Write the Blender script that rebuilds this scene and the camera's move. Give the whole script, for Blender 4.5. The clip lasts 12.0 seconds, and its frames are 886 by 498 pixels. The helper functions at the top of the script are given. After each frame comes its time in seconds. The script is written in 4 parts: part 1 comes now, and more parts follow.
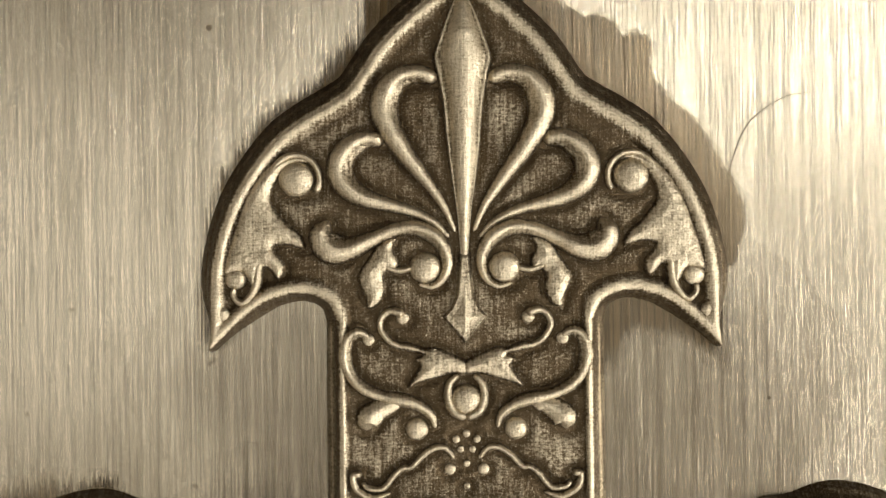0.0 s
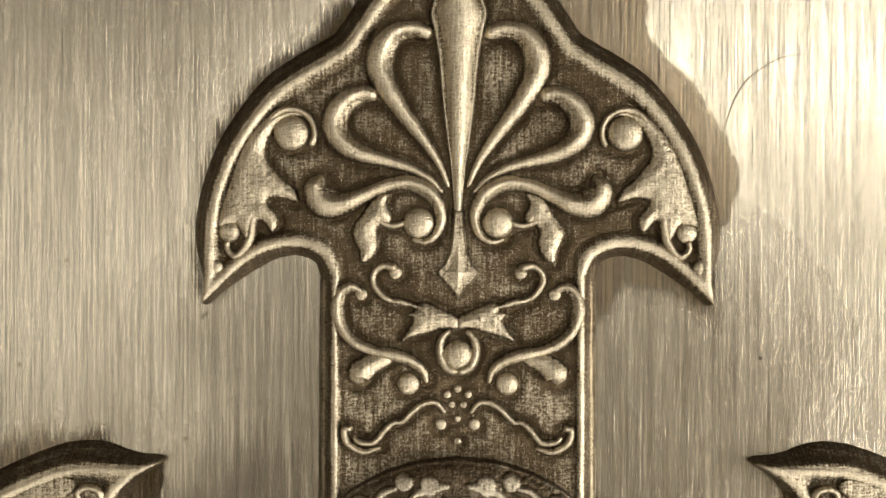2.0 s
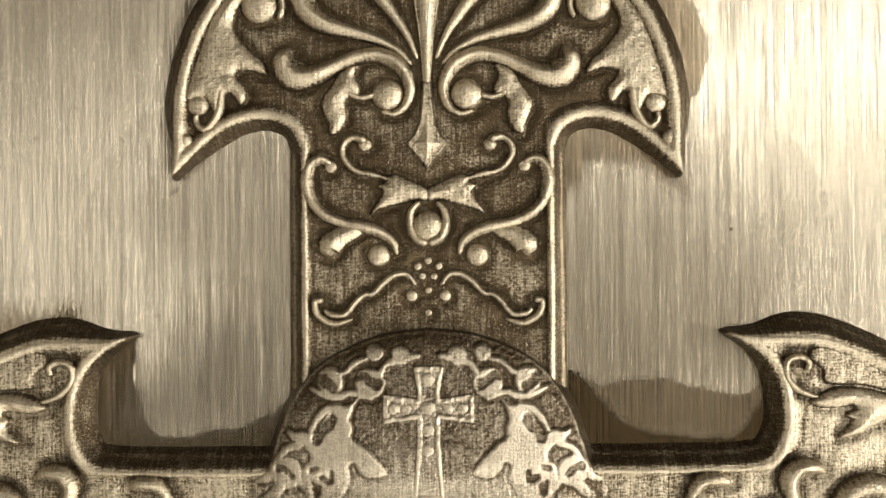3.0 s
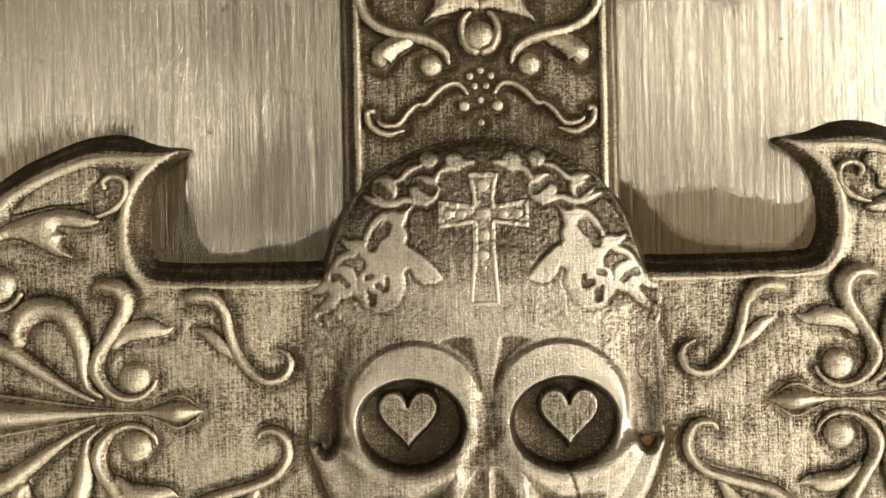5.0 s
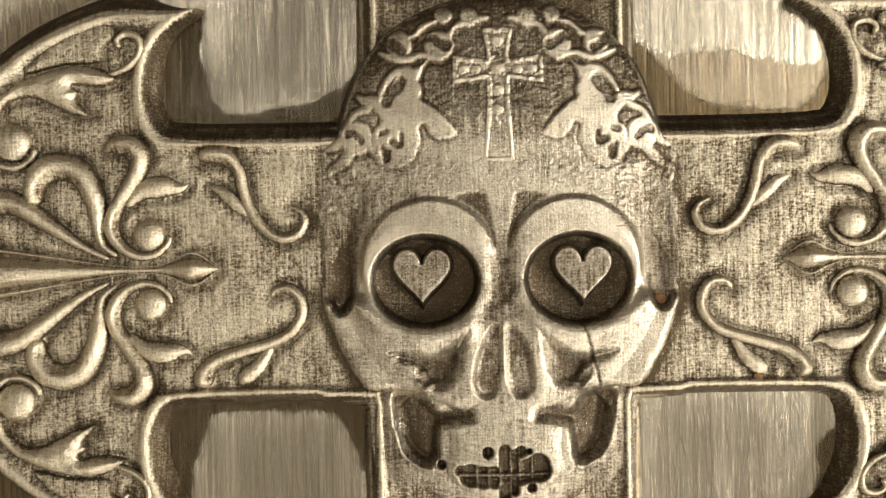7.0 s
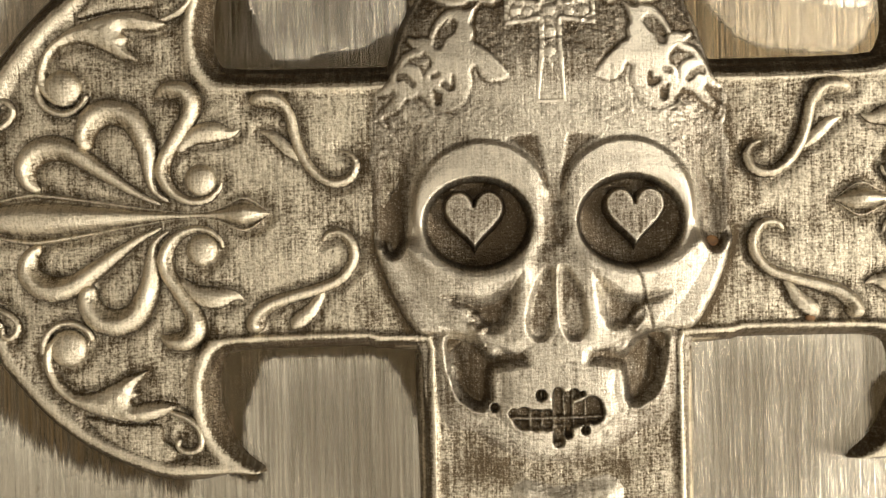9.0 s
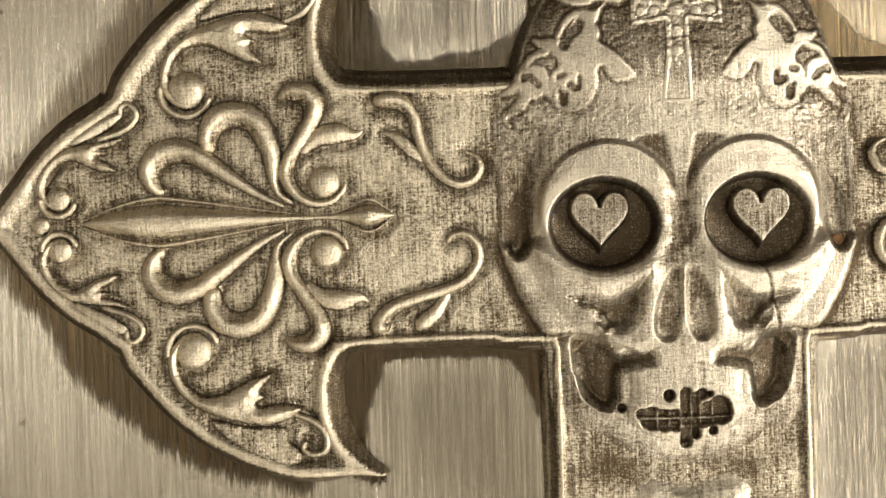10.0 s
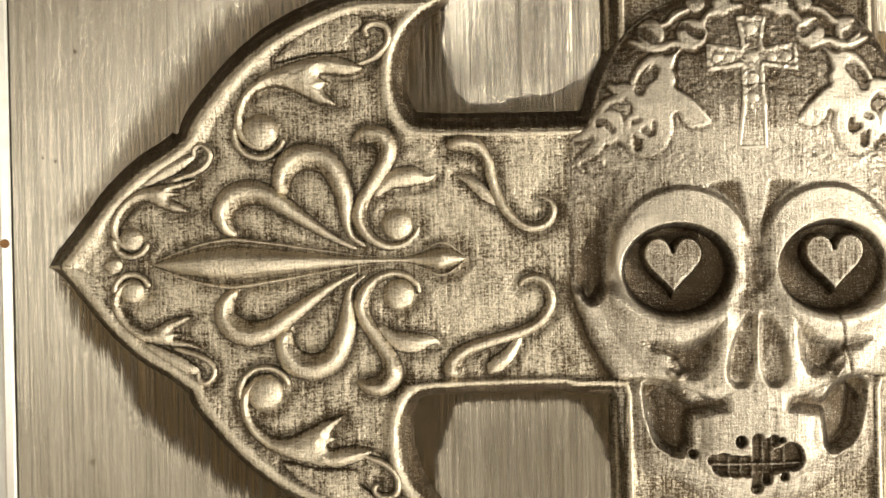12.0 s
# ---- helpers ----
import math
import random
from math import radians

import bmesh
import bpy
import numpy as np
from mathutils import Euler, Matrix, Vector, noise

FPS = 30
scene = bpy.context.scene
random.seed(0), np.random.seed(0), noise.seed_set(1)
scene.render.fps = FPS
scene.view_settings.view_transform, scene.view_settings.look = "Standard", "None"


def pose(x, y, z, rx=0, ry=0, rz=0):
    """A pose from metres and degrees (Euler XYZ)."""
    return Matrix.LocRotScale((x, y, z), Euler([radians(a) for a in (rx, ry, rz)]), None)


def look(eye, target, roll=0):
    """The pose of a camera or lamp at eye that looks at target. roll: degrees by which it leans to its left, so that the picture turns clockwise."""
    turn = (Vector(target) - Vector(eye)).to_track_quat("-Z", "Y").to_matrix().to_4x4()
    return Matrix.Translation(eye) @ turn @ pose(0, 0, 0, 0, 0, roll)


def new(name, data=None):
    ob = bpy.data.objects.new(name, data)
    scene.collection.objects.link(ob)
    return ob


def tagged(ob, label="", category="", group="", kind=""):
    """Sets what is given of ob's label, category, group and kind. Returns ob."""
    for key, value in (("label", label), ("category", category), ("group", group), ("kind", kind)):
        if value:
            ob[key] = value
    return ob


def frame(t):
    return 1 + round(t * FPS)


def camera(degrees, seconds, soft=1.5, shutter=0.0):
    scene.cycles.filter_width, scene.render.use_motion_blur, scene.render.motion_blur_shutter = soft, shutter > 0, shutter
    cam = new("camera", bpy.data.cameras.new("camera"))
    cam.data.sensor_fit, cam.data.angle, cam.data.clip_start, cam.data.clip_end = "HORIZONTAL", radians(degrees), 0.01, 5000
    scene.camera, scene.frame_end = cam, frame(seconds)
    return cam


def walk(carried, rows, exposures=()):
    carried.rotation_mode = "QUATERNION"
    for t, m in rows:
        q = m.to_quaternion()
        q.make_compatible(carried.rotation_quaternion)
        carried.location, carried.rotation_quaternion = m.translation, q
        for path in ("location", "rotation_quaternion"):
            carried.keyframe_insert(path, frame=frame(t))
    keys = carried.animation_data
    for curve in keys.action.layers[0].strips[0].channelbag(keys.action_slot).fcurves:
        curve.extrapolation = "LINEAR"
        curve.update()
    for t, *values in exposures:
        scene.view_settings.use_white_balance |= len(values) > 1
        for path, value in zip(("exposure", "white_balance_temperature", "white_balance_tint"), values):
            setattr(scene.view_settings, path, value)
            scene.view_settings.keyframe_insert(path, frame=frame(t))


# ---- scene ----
MM = 0.001

# ---- camera and its walk: mm over the plate, turn in degrees
cam = camera(45.0, 12.0)
PATH = [
    (0, -1.150, 27.941, 58.50, -0.66),
    (0.1, -1.220, 29.800, 58.34, -0.50),
    (0.2, -1.340, 31.250, 58.34, -0.30),
    (0.3, -1.440, 32.450, 58.34, -0.20),
    (0.5, -1.586, 33.425, 58.34, -0.14),
    (1, -1.752, 33.422, 58.44, -0.11),
    (1.5, -2.411, 30.450, 58.54, 0.28),
    (2, -0.812, 25.551, 58.65, 0.14),
    (2.5, 0.454, 21.908, 58.62, -0.24),
    (3, 0.799, 18.633, 58.65, -0.44),
    (3.2, 0.867, 17.014, 58.72, -0.46),
    (4.8, -2.085, 9.298, 58.68, -1.10),
    (5, -2.189, 8.441, 58.68, -1.16),
    (5.5, -2.798, 6.259, 58.72, -1.05),
    (6, -3.235, 3.574, 58.69, -0.94),
    (6.5, -3.018, 1.931, 58.68, -1.09),
    (7, -3.095, 0.823, 58.73, -1.12),
    (8.8, -3.768, -1.969, 58.76, -1.31),
    (9, -5.938, -2.143, 58.70, -1.45),
    (9.5, -9.415, -2.404, 58.66, -1.57),
    (10, -12.632, -1.916, 58.58, -1.79),
    (10.5, -17.113, -0.056, 58.45, -1.47),
    (11, -18.285, 1.413, 58.41, -1.43),
    (11.5, -18.375, 1.776, 58.45, -1.36),
    (12, -16.465, 0.522, 58.62, -1.28),
]
walk(cam, [(t, pose(x * MM, y * MM, z * MM, 0, 0, rz)) for t, x, y, z, rz in PATH], [(0, -0.19), (1.5, -0.23), (2.5, -0.09), (4.9, -0.14), (5.5, -0.19), (6.2, -0.06), (7.0, 0.00), (9.0, 0.08), (10.5, 0.09), (12, 0.11)])

# ---- light: four unseen area lamps placed to suit the highlights; no window is built
world = bpy.data.worlds.new("room_air")
scene.world = world
world.use_nodes = True
world.node_tree.nodes["Background"].inputs[0].default_value = (1.0, 0.93, 0.80, 1)
world.node_tree.nodes["Background"].inputs[1].default_value = 0.05


def area_lamp(name, eye, target, size_x, size_y, watts, colour, shape="RECTANGLE"):
    data = bpy.data.lights.new(name, "AREA")
    data.shape, data.size, data.size_y, data.energy, data.color = shape, size_x, size_y, watts, colour
    ob = new(name, data)
    ob.matrix_world = look(eye, target)
    return ob


area_lamp("east_unseen_light", (1.47, -0.30, 0.60), (0, -0.1, 0.2), 0.9, 0.8, 42, (1.0, 0.96, 0.90))
area_lamp("south_unseen_light", (0.15, -1.47, 0.70), (0, 0, 0.2), 1.7, 0.9, 25, (1.0, 0.96, 0.90))
area_lamp("ceiling_light", (0.74, 0.32, 1.53), (0, 0, 0), 0.30, 0.30, 5.5, (1.0, 0.97, 0.91), "DISK")
# Second overhead lamp, added to brighten the plate's left side.
area_lamp("ceiling_light", (-0.74, 0.02, 1.53), (0, 0, 0), 0.55, 0.55, 2.6, (1.0, 0.97, 0.91), "DISK")


# ---- materials
class Nodes:
    """A node material with short calls."""

    def __init__(self, name):
        self.mat = bpy.data.materials.new(name)
        self.mat.use_nodes = True
        self.tree = self.mat.node_tree
        self.bsdf = self.tree.nodes["Principled BSDF"]
        self.coord = self.tree.nodes.new("ShaderNodeTexCoord").outputs["Object"]

    def put(self, socket, value):
        if isinstance(value, bpy.types.NodeSocket):
            self.tree.links.new(value, socket)
        else:
            socket.default_value = value

    def noise(self, scale, stretch=(1, 1, 1), detail=4.0, rough=0.55):
        m = self.tree.nodes.new("ShaderNodeMapping")
        m.inputs["Scale"].default_value = stretch
        self.tree.links.new(self.coord, m.inputs["Vector"])
        n = self.tree.nodes.new("ShaderNodeTexNoise")
        n.inputs["Scale"].default_value, n.inputs["Detail"].default_value, n.inputs["Roughness"].default_value = scale, detail, rough
        self.tree.links.new(m.outputs[0], n.inputs["Vector"])
        return n.outputs["Fac"]

    def ramp(self, value, lo, hi, a=0.0, b=1.0):
        n = self.tree.nodes.new("ShaderNodeMapRange")
        for k, v in zip(("Value", "From Min", "From Max", "To Min", "To Max"), (value, lo, hi, a, b)):
            self.put(n.inputs[k], v)
        return n.outputs[0]

    def sums(self, op, a, b, clamp=False):
        n = self.tree.nodes.new("ShaderNodeMath")
        n.operation, n.use_clamp = op, clamp
        self.put(n.inputs[0], a), self.put(n.inputs[1], b)
        return n.outputs[0]

    def mix(self, fac, a, b):
        n = self.tree.nodes.new("ShaderNodeMix")
        n.data_type = "RGBA"
        self.put(n.inputs[0], fac), self.put(n.inputs[6], a), self.put(n.inputs[7], b)
        return n.outputs[2]

    def bump(self, height, distance, strength=1.0, under=None):
        n = self.tree.nodes.new("ShaderNodeBump")
        n.inputs["Strength"].default_value, n.inputs["Distance"].default_value = strength, distance
        self.put(n.inputs["Height"], height)
        if under:
            self.put(n.inputs["Normal"], under)
        return n.outputs[0]

    def attribute(self, name):
        n = self.tree.nodes.new("ShaderNodeAttribute")
        n.attribute_name = name
        return n.outputs["Fac"]

    def set(self, **kw):
        for k, v in kw.items():
            self.put(self.bsdf.inputs[k.replace("_", " ")], v)
        return self.mat


def brushed_metal(name, light, dark, rough):
    n = Nodes(name)
    fine = n.noise(1.0, (21000, 210, 1), 3.0, 0.65)
    mid = n.noise(1.0, (5200, 45, 1), 3.0, 0.6)
    grain = n.noise(9000, (1, 0.5, 1), 2.0, 0.6)
    broad = n.noise(70, (1, 0.5, 1), 3.0)
    streak = n.sums("ADD", n.sums("MULTIPLY", fine, 0.55), n.sums("MULTIPLY", mid, 0.45))
    tone = n.ramp(streak, 0.39, 0.61)
    cloud = n.ramp(broad, 0.3, 0.7, 0.0, 0.35)
    colour = n.mix(n.sums("ADD", n.sums("ADD", n.sums("MULTIPLY", tone, 0.72), n.ramp(grain, 0.35, 0.65, -0.08, 0.1)), cloud, True), dark, light)
    relief = n.bump(fine, 0.000018, 1.0, n.bump(mid, 0.000022))
    pits = n.ramp(n.noise(900, (1, 1, 1), 2.0), 0.70, 0.76)
    colour = n.mix(n.sums("MULTIPLY", pits, 0.5), colour, (0.16, 0.12, 0.07, 1))
    return n.set(Base_Color=colour, Metallic=1.0, Roughness=n.ramp(streak, 0.3, 0.7, rough + 0.07, rough - 0.06), Normal=relief)


def cast_brass(name, oxide, bright, grain=1.0, mottle=0.29, sheen=0.32):
    """Cast brass, oxidised dark, rubbed bright where handled; the attribute also carries painted shade."""
    n = Nodes(name)
    rub_shade = n.attribute("rub_shade")
    speck = n.noise(9500, (1, 0.75, 1), 2.0, 0.6)
    brush = n.noise(1.0, (8200, 480, 480), 3.0, 0.6)
    dash = n.noise(1.0, (2500, 10500, 2500), 2.0)
    patch = n.noise(1150, (1, 0.8, 1), 3.0)
    blotch = n.noise(380, (1, 1, 1), 4.0)
    broken = n.sums("ADD", n.ramp(speck, 0.34, 0.66, -mottle, mottle), n.ramp(brush, 0.34, 0.66, -mottle, mottle))
    broken = n.sums("ADD", broken, n.ramp(dash, 0.34, 0.66, -mottle * 0.8, mottle * 0.8))
    clouds = n.sums("ADD", n.ramp(blotch, 0.3, 0.7, -0.16, 0.16), n.ramp(patch, 0.3, 0.7, -mottle * 0.5, mottle * 0.5))
    part_worn = n.sums("MULTIPLY", n.ramp(rub_shade, 0.5, 0.85, 1.0, 0.4), n.ramp(rub_shade, 0.1, 0.45, 0.35, 1.0))
    spark = n.ramp(n.noise(14000, (1, 0.8, 1), 1.0), 0.62, 0.74, 0.0, 0.38)
    wear = n.ramp(n.sums("ADD", n.sums("ADD", rub_shade, spark), n.sums("MULTIPLY", n.sums("ADD", broken, clouds), part_worn)), 0.07, 0.93)
    colour = n.mix(wear, oxide, bright)
    low = n.sums("SUBTRACT", 1.0, n.sums("MULTIPLY", rub_shade, 0.55))
    tex = n.sums("ADD", n.sums("ADD", n.sums("MULTIPLY", speck, 1.2), n.sums("MULTIPLY", brush, 0.8)), n.sums("MULTIPLY", dash, 0.9))
    relief = n.bump(n.sums("MULTIPLY", tex, low), 0.00006 * grain, 1.0, n.bump(blotch, 0.00010))
    return n.set(Base_Color=colour, Metallic=n.ramp(wear, 0.0, 0.5, 0.85, 1.0), Roughness=n.ramp(wear, 0, 1, 0.40, sheen), Normal=relief)


def plain(name, a, b, scale, rough, metallic=0.0, bump=0.0):
    n = Nodes(name)
    f = n.noise(scale)
    return n.set(Base_Color=n.mix(n.ramp(f, 0.3, 0.7), (*a, 1), (*b, 1)), Roughness=rough, Metallic=metallic, Normal=n.bump(f, bump or 1e-6))


def tint_film(name, colour, cover):
    """Old lacquer and polish on the brushed metal, also painted dimming, thinner along the brush lines."""
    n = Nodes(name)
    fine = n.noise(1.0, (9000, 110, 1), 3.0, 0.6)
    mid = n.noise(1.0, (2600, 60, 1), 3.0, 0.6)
    edge = n.sums("ADD", n.attribute("rub_shade"), n.ramp(fine, 0.3, 0.7, -0.45, 0.30))
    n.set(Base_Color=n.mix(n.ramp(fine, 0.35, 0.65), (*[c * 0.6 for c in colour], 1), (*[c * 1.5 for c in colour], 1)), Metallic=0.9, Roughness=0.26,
          Normal=n.bump(fine, 0.00002, 1.0, n.bump(mid, 0.00003)), Alpha=n.sums("MULTIPLY", n.sums("MULTIPLY", n.ramp(edge, 0.10, 0.75), n.ramp(n.attribute("rub_shade"), 0.0, 0.12)), n.ramp(mid, 0.38, 0.66, min(1, cover + 0.1), cover - 0.12)))
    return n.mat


BRUSHED = brushed_metal("brushed_nickel_brass", (0.69, 0.625, 0.50, 1), (0.28, 0.245, 0.18, 1), 0.25)
POLISHED = plain("polished_edge", (0.86, 0.82, 0.72), (0.78, 0.72, 0.60), 900, 0.30, 1.0)
BRASS = cast_brass("antique_cast_brass", (0.082, 0.057, 0.029, 1), (0.67, 0.585, 0.43, 1), sheen=0.42)
SKULL = cast_brass("antique_cast_brass_face", (0.080, 0.056, 0.030, 1), (0.66, 0.585, 0.45, 1), 0.8, 0.20, 0.39)
FILM_DARK = tint_film("dark_stain_and_shade", (0.080, 0.056, 0.028), 0.9)
# The next two films darken the plate in colour where its reflection falls off.
FILM_THIN = tint_film("thin_grime_dimming", (0.165, 0.130, 0.082), 0.27)
FILM_GREY = tint_film("grey_reflection_dimming", (0.175, 0.150, 0.110), 0.50)
FILM_TAN = tint_film("tan_lacquer_stain", (0.20, 0.157, 0.100), 0.74)
VERDIGRIS = plain("rust_spot", (0.28, 0.13, 0.03), (0.12, 0.06, 0.02), 4000, 0.6)
PIT = plain("dark_pit", (0.16, 0.125, 0.08), (0.10, 0.075, 0.045), 4000, 0.5)
TABLE_TOP = plain("white_grained_leather", (0.92, 0.89, 0.81), (0.84, 0.80, 0.71), 500, 0.55, 0.0, 0.0002)
WALL = plain("warm_wall_paint", (0.58, 0.54, 0.47), (0.52, 0.48, 0.42), 3, 0.85)
DARK_WALL = plain("dark_unseen_room", (0.06, 0.045, 0.03), (0.10, 0.07, 0.045), 9, 0.6)
CEILING = plain("ceiling_paint", (0.74, 0.71, 0.65), (0.68, 0.65, 0.59), 3, 0.9)


# ---- mesh tools, all in mm
def part(name, bm, material, parent=None, label="", smooth=True):
    for v in bm.verts:
        v.co *= MM
    bmesh.ops.recalc_face_normals(bm, faces=bm.faces)
    me = bpy.data.meshes.new(name)
    bm.to_mesh(me)
    bm.free()
    return linked(name, me, material, parent, label, smooth)


def linked(name, me, material, parent=None, label="", smooth=True):
    me.materials.append(material)
    if smooth:
        me.polygons.foreach_set("use_smooth", [True] * len(me.polygons))
    ob = new(name, me)
    ob.parent = parent
    if label:
        tagged(ob, label)
    return ob


def quads(name, verts, faces, material, parent=None, label="", rub_shade=None, smooth=True):
    """A mesh from arrays of vertices (mm) and quads."""
    verts, faces = np.asarray(verts, np.float32) * MM, np.asarray(faces, np.int32)
    me = bpy.data.meshes.new(name)
    me.vertices.add(len(verts)), me.loops.add(faces.size), me.polygons.add(len(faces))
    me.vertices.foreach_set("co", verts.ravel())
    me.loops.foreach_set("vertex_index", faces.ravel())
    me.polygons.foreach_set("loop_start", np.arange(0, faces.size, 4, dtype=np.int32))
    me.update(calc_edges=True)
    if rub_shade is not None:
        me.attributes.new("rub_shade", "FLOAT", "POINT").data.foreach_set("value", np.asarray(rub_shade, np.float32))
    return linked(name, me, material, parent, label, smooth)


def glide(points, steps=8, closed=False):
    """A Catmull-Rom curve through points of any dimension."""
    p = np.array(points, float)
    p = np.vstack([p[-1:], p, p[:2]]) if closed else np.vstack([2 * p[0] - p[1], p, 2 * p[-1] - p[-2]])
    out = []
    for a, b, c, d in zip(p, p[1:], p[2:], p[3:]):
        for t in np.arange(steps) / steps:
            out.append(0.5 * (2 * b + (c - a) * t + (2 * a - 5 * b + 4 * c - d) * t * t + (3 * b - a - 3 * c + d) * t ** 3))
    if not closed:
        out.append(p[-2])
    return np.array(out)


def inside(poly, x, y):
    """Signed distance to a closed outline, positive within."""
    shape = x.shape
    x, y = x.ravel(), y.ravel()
    a, b = poly, np.roll(poly, -1, axis=0)
    best, turn = np.full(x.size, 1e9), np.zeros(x.size, bool)
    for (ax, ay), (bx, by) in zip(a, b):
        ex, ey = bx - ax, by - ay
        wx, wy = x - ax, y - ay
        t = np.clip((wx * ex + wy * ey) / (ex * ex + ey * ey + 1e-12), 0, 1)
        best = np.minimum(best, (wx - t * ex) ** 2 + (wy - t * ey) ** 2)
        if ay != by:
            turn ^= ((ay > y) != (by > y)) & (x < ax + (y - ay) / (by - ay) * ex)
    return np.where(turn, 1, -1).reshape(shape) * np.sqrt(best).reshape(shape)


def grid(x0, x1, y0, y1, step):
    return np.meshgrid(np.arange(x0, x1 + step, step), np.arange(y0, y1 + step, step))


def sheet(name, x, y, z, keep, material, parent=None, label="", rub_shade=None):
    """The part of a height field where keep holds."""
    h, w = x.shape
    cell = keep[:-1, :-1] | keep[1:, :-1] | keep[:-1, 1:] | keep[1:, 1:]
    i = np.arange(h * w).reshape(h, w)
    faces = np.stack([i[:-1, :-1][cell], i[:-1, 1:][cell], i[1:, 1:][cell], i[1:, :-1][cell]], 1)
    used, faces = np.unique(faces, return_inverse=True)
    verts = np.stack([x.ravel(), y.ravel(), z.ravel()], 1)[used]
    return quads(name, verts, faces.reshape(-1, 4), material, parent, label, None if rub_shade is None else rub_shade.ravel()[used])


def ease(v, lo, hi):
    t = np.clip((v - lo) / (hi - lo), 0, 1)
    return t * t * (3 - 2 * t)


def ripple(x, y, size, seed=0.0):
    """A cheap uneven surface between -1 and 1."""
    a, b = x / size + seed, y / size - seed
    return (np.sin(a * 1.3 + 2.1 * np.sin(b * 0.7 + seed)) + np.sin(b * 1.7 + 1.7 * np.sin(a * 0.9)) + np.sin((a + b) * 1.1 + np.sin(a * 2.3 - b))) / 3


def uneven(x, y, size, seed=1):
    """Smooth random heights between -1 and 1 on a lattice of the given size."""
    table = np.random.RandomState(seed).uniform(-1, 1, (256, 256))
    u, v = x / size + 1000.37, y / size + 1000.71
    i, j = np.floor(u).astype(int), np.floor(v).astype(int)
    f, g = u - i, v - j
    f, g = f * f * (3 - 2 * f), g * g * (3 - 2 * g)
    t = lambda a, b: table[a % 256, b % 256]
    return (t(i, j) * (1 - f) + t(i + 1, j) * f) * (1 - g) + (t(i, j + 1) * (1 - f) + t(i + 1, j + 1) * f) * g


# ---- an unseen room, added to close the place for reflections and bounced light
def box(name, x0, x1, y0, y1, z0, z1, material):
    bm = bmesh.new()
    bmesh.ops.create_cube(bm, size=1)
    for v in bm.verts:
        v.co = Vector((x0 + (v.co.x + 0.5) * (x1 - x0), y0 + (v.co.y + 0.5) * (y1 - y0), z0 + (v.co.z + 0.5) * (z1 - z0)))
    return tagged(part(name, bm, material, smooth=False), kind="structure")


box("floor", -1600, 1600, -1600, 1600, -850, -750, DARK_WALL)
box("ceiling", -1600, 1600, -1600, 1600, 1600, 1680, CEILING)
# Kept dark so that slopes facing north reflect little light.
box("dark_unseen_wall_north", -1600, 1600, 1500, 1600, -750, 1600, DARK_WALL)
box("wall_south", -1600, 1600, -1600, -1500, -750, 1600, WALL)
box("wall_west", -1600, -1500, -1500, 1500, -750, 1600, WALL)
box("wall_east", 1500, 1600, -1500, 1500, -750, 1600, WALL)

THICK = 2.4
table = new("table")
tagged(table, "white grained table top under the metal plate", "table")


def table_part(name, x0, x1, y0, y1, z0, z1, material, bevel):
    bm = bmesh.new()
    bmesh.ops.create_cube(bm, size=1)
    for v in bm.verts:
        v.co = Vector((x0 + (v.co.x + 0.5) * (x1 - x0), y0 + (v.co.y + 0.5) * (y1 - y0), z0 + (v.co.z + 0.5) * (z1 - z0)))
    bmesh.ops.bevel(bm, geom=list(bm.edges), offset=bevel, segments=3, affect="EDGES")
    return part(name, bm, material, table, smooth=False)


table_part("tabletop", -450, 450, -350, 350, -30 - THICK, -THICK, TABLE_TOP, 4)
for sx in (-1, 1):
    for sy in (-1, 1):
        table_part("leg", sx * 410 - 25, sx * 410 + 25, sy * 310 - 25, sy * 310 + 25, -750, -30 - THICK, DARK_WALL, 3)

# ---- the brushed plate
plate = new("metal_plate")
tagged(plate, "brushed nickel-brass plate lying on a white table top", "metal plate")


def plate_panel():
    x1, y0, y1, c = 40.05, -60.0, 56.0, 0.10
    bm = bmesh.new()
    rings = []
    for inset, z in ((0.0, -THICK), (0.0, -c * 1.2), (c, 0.0)):
        rings.append([bm.verts.new((sx * (x1 - inset), y, z)) for sx, y in ((-1, y0 + inset), (1, y0 + inset), (1, y1 - inset), (-1, y1 - inset))])
    bm.faces.new(rings[-1])
    for a, b in zip(rings, rings[1:]):
        for k in range(4):
            bm.faces.new((a[k], a[(k + 1) % 4], b[(k + 1) % 4], b[k]))
    part("panel", bm, BRUSHED, plate, smooth=False)
    # polished strip round the panel
    for name, xa, xb, ya, yb in (("edge_strip", -40.85, -40.07, y0, y1), ("edge_strip", 40.07, 40.85, y0, y1)):
        bm = bmesh.new()
        prof = [(xa, -THICK), (xa, -0.5), (xa + 0.06, -0.14), (xa + 0.2, -0.05), (xb - 0.2, -0.05), (xb - 0.06, -0.14), (xb, -0.5), (xb, -THICK)]
        ends = [[bm.verts.new((x, y, z)) for x, z in prof] for y in (ya, yb)]
        for k in range(len(prof) - 1):
            bm.faces.new((ends[0][k], ends[0][k + 1], ends[1][k + 1], ends[1][k]))
        for e in ends:
            bm.faces.new(e)
        part(name, bm, POLISHED, plate, "bright polished metal edge strip", smooth=False)


plate_panel()


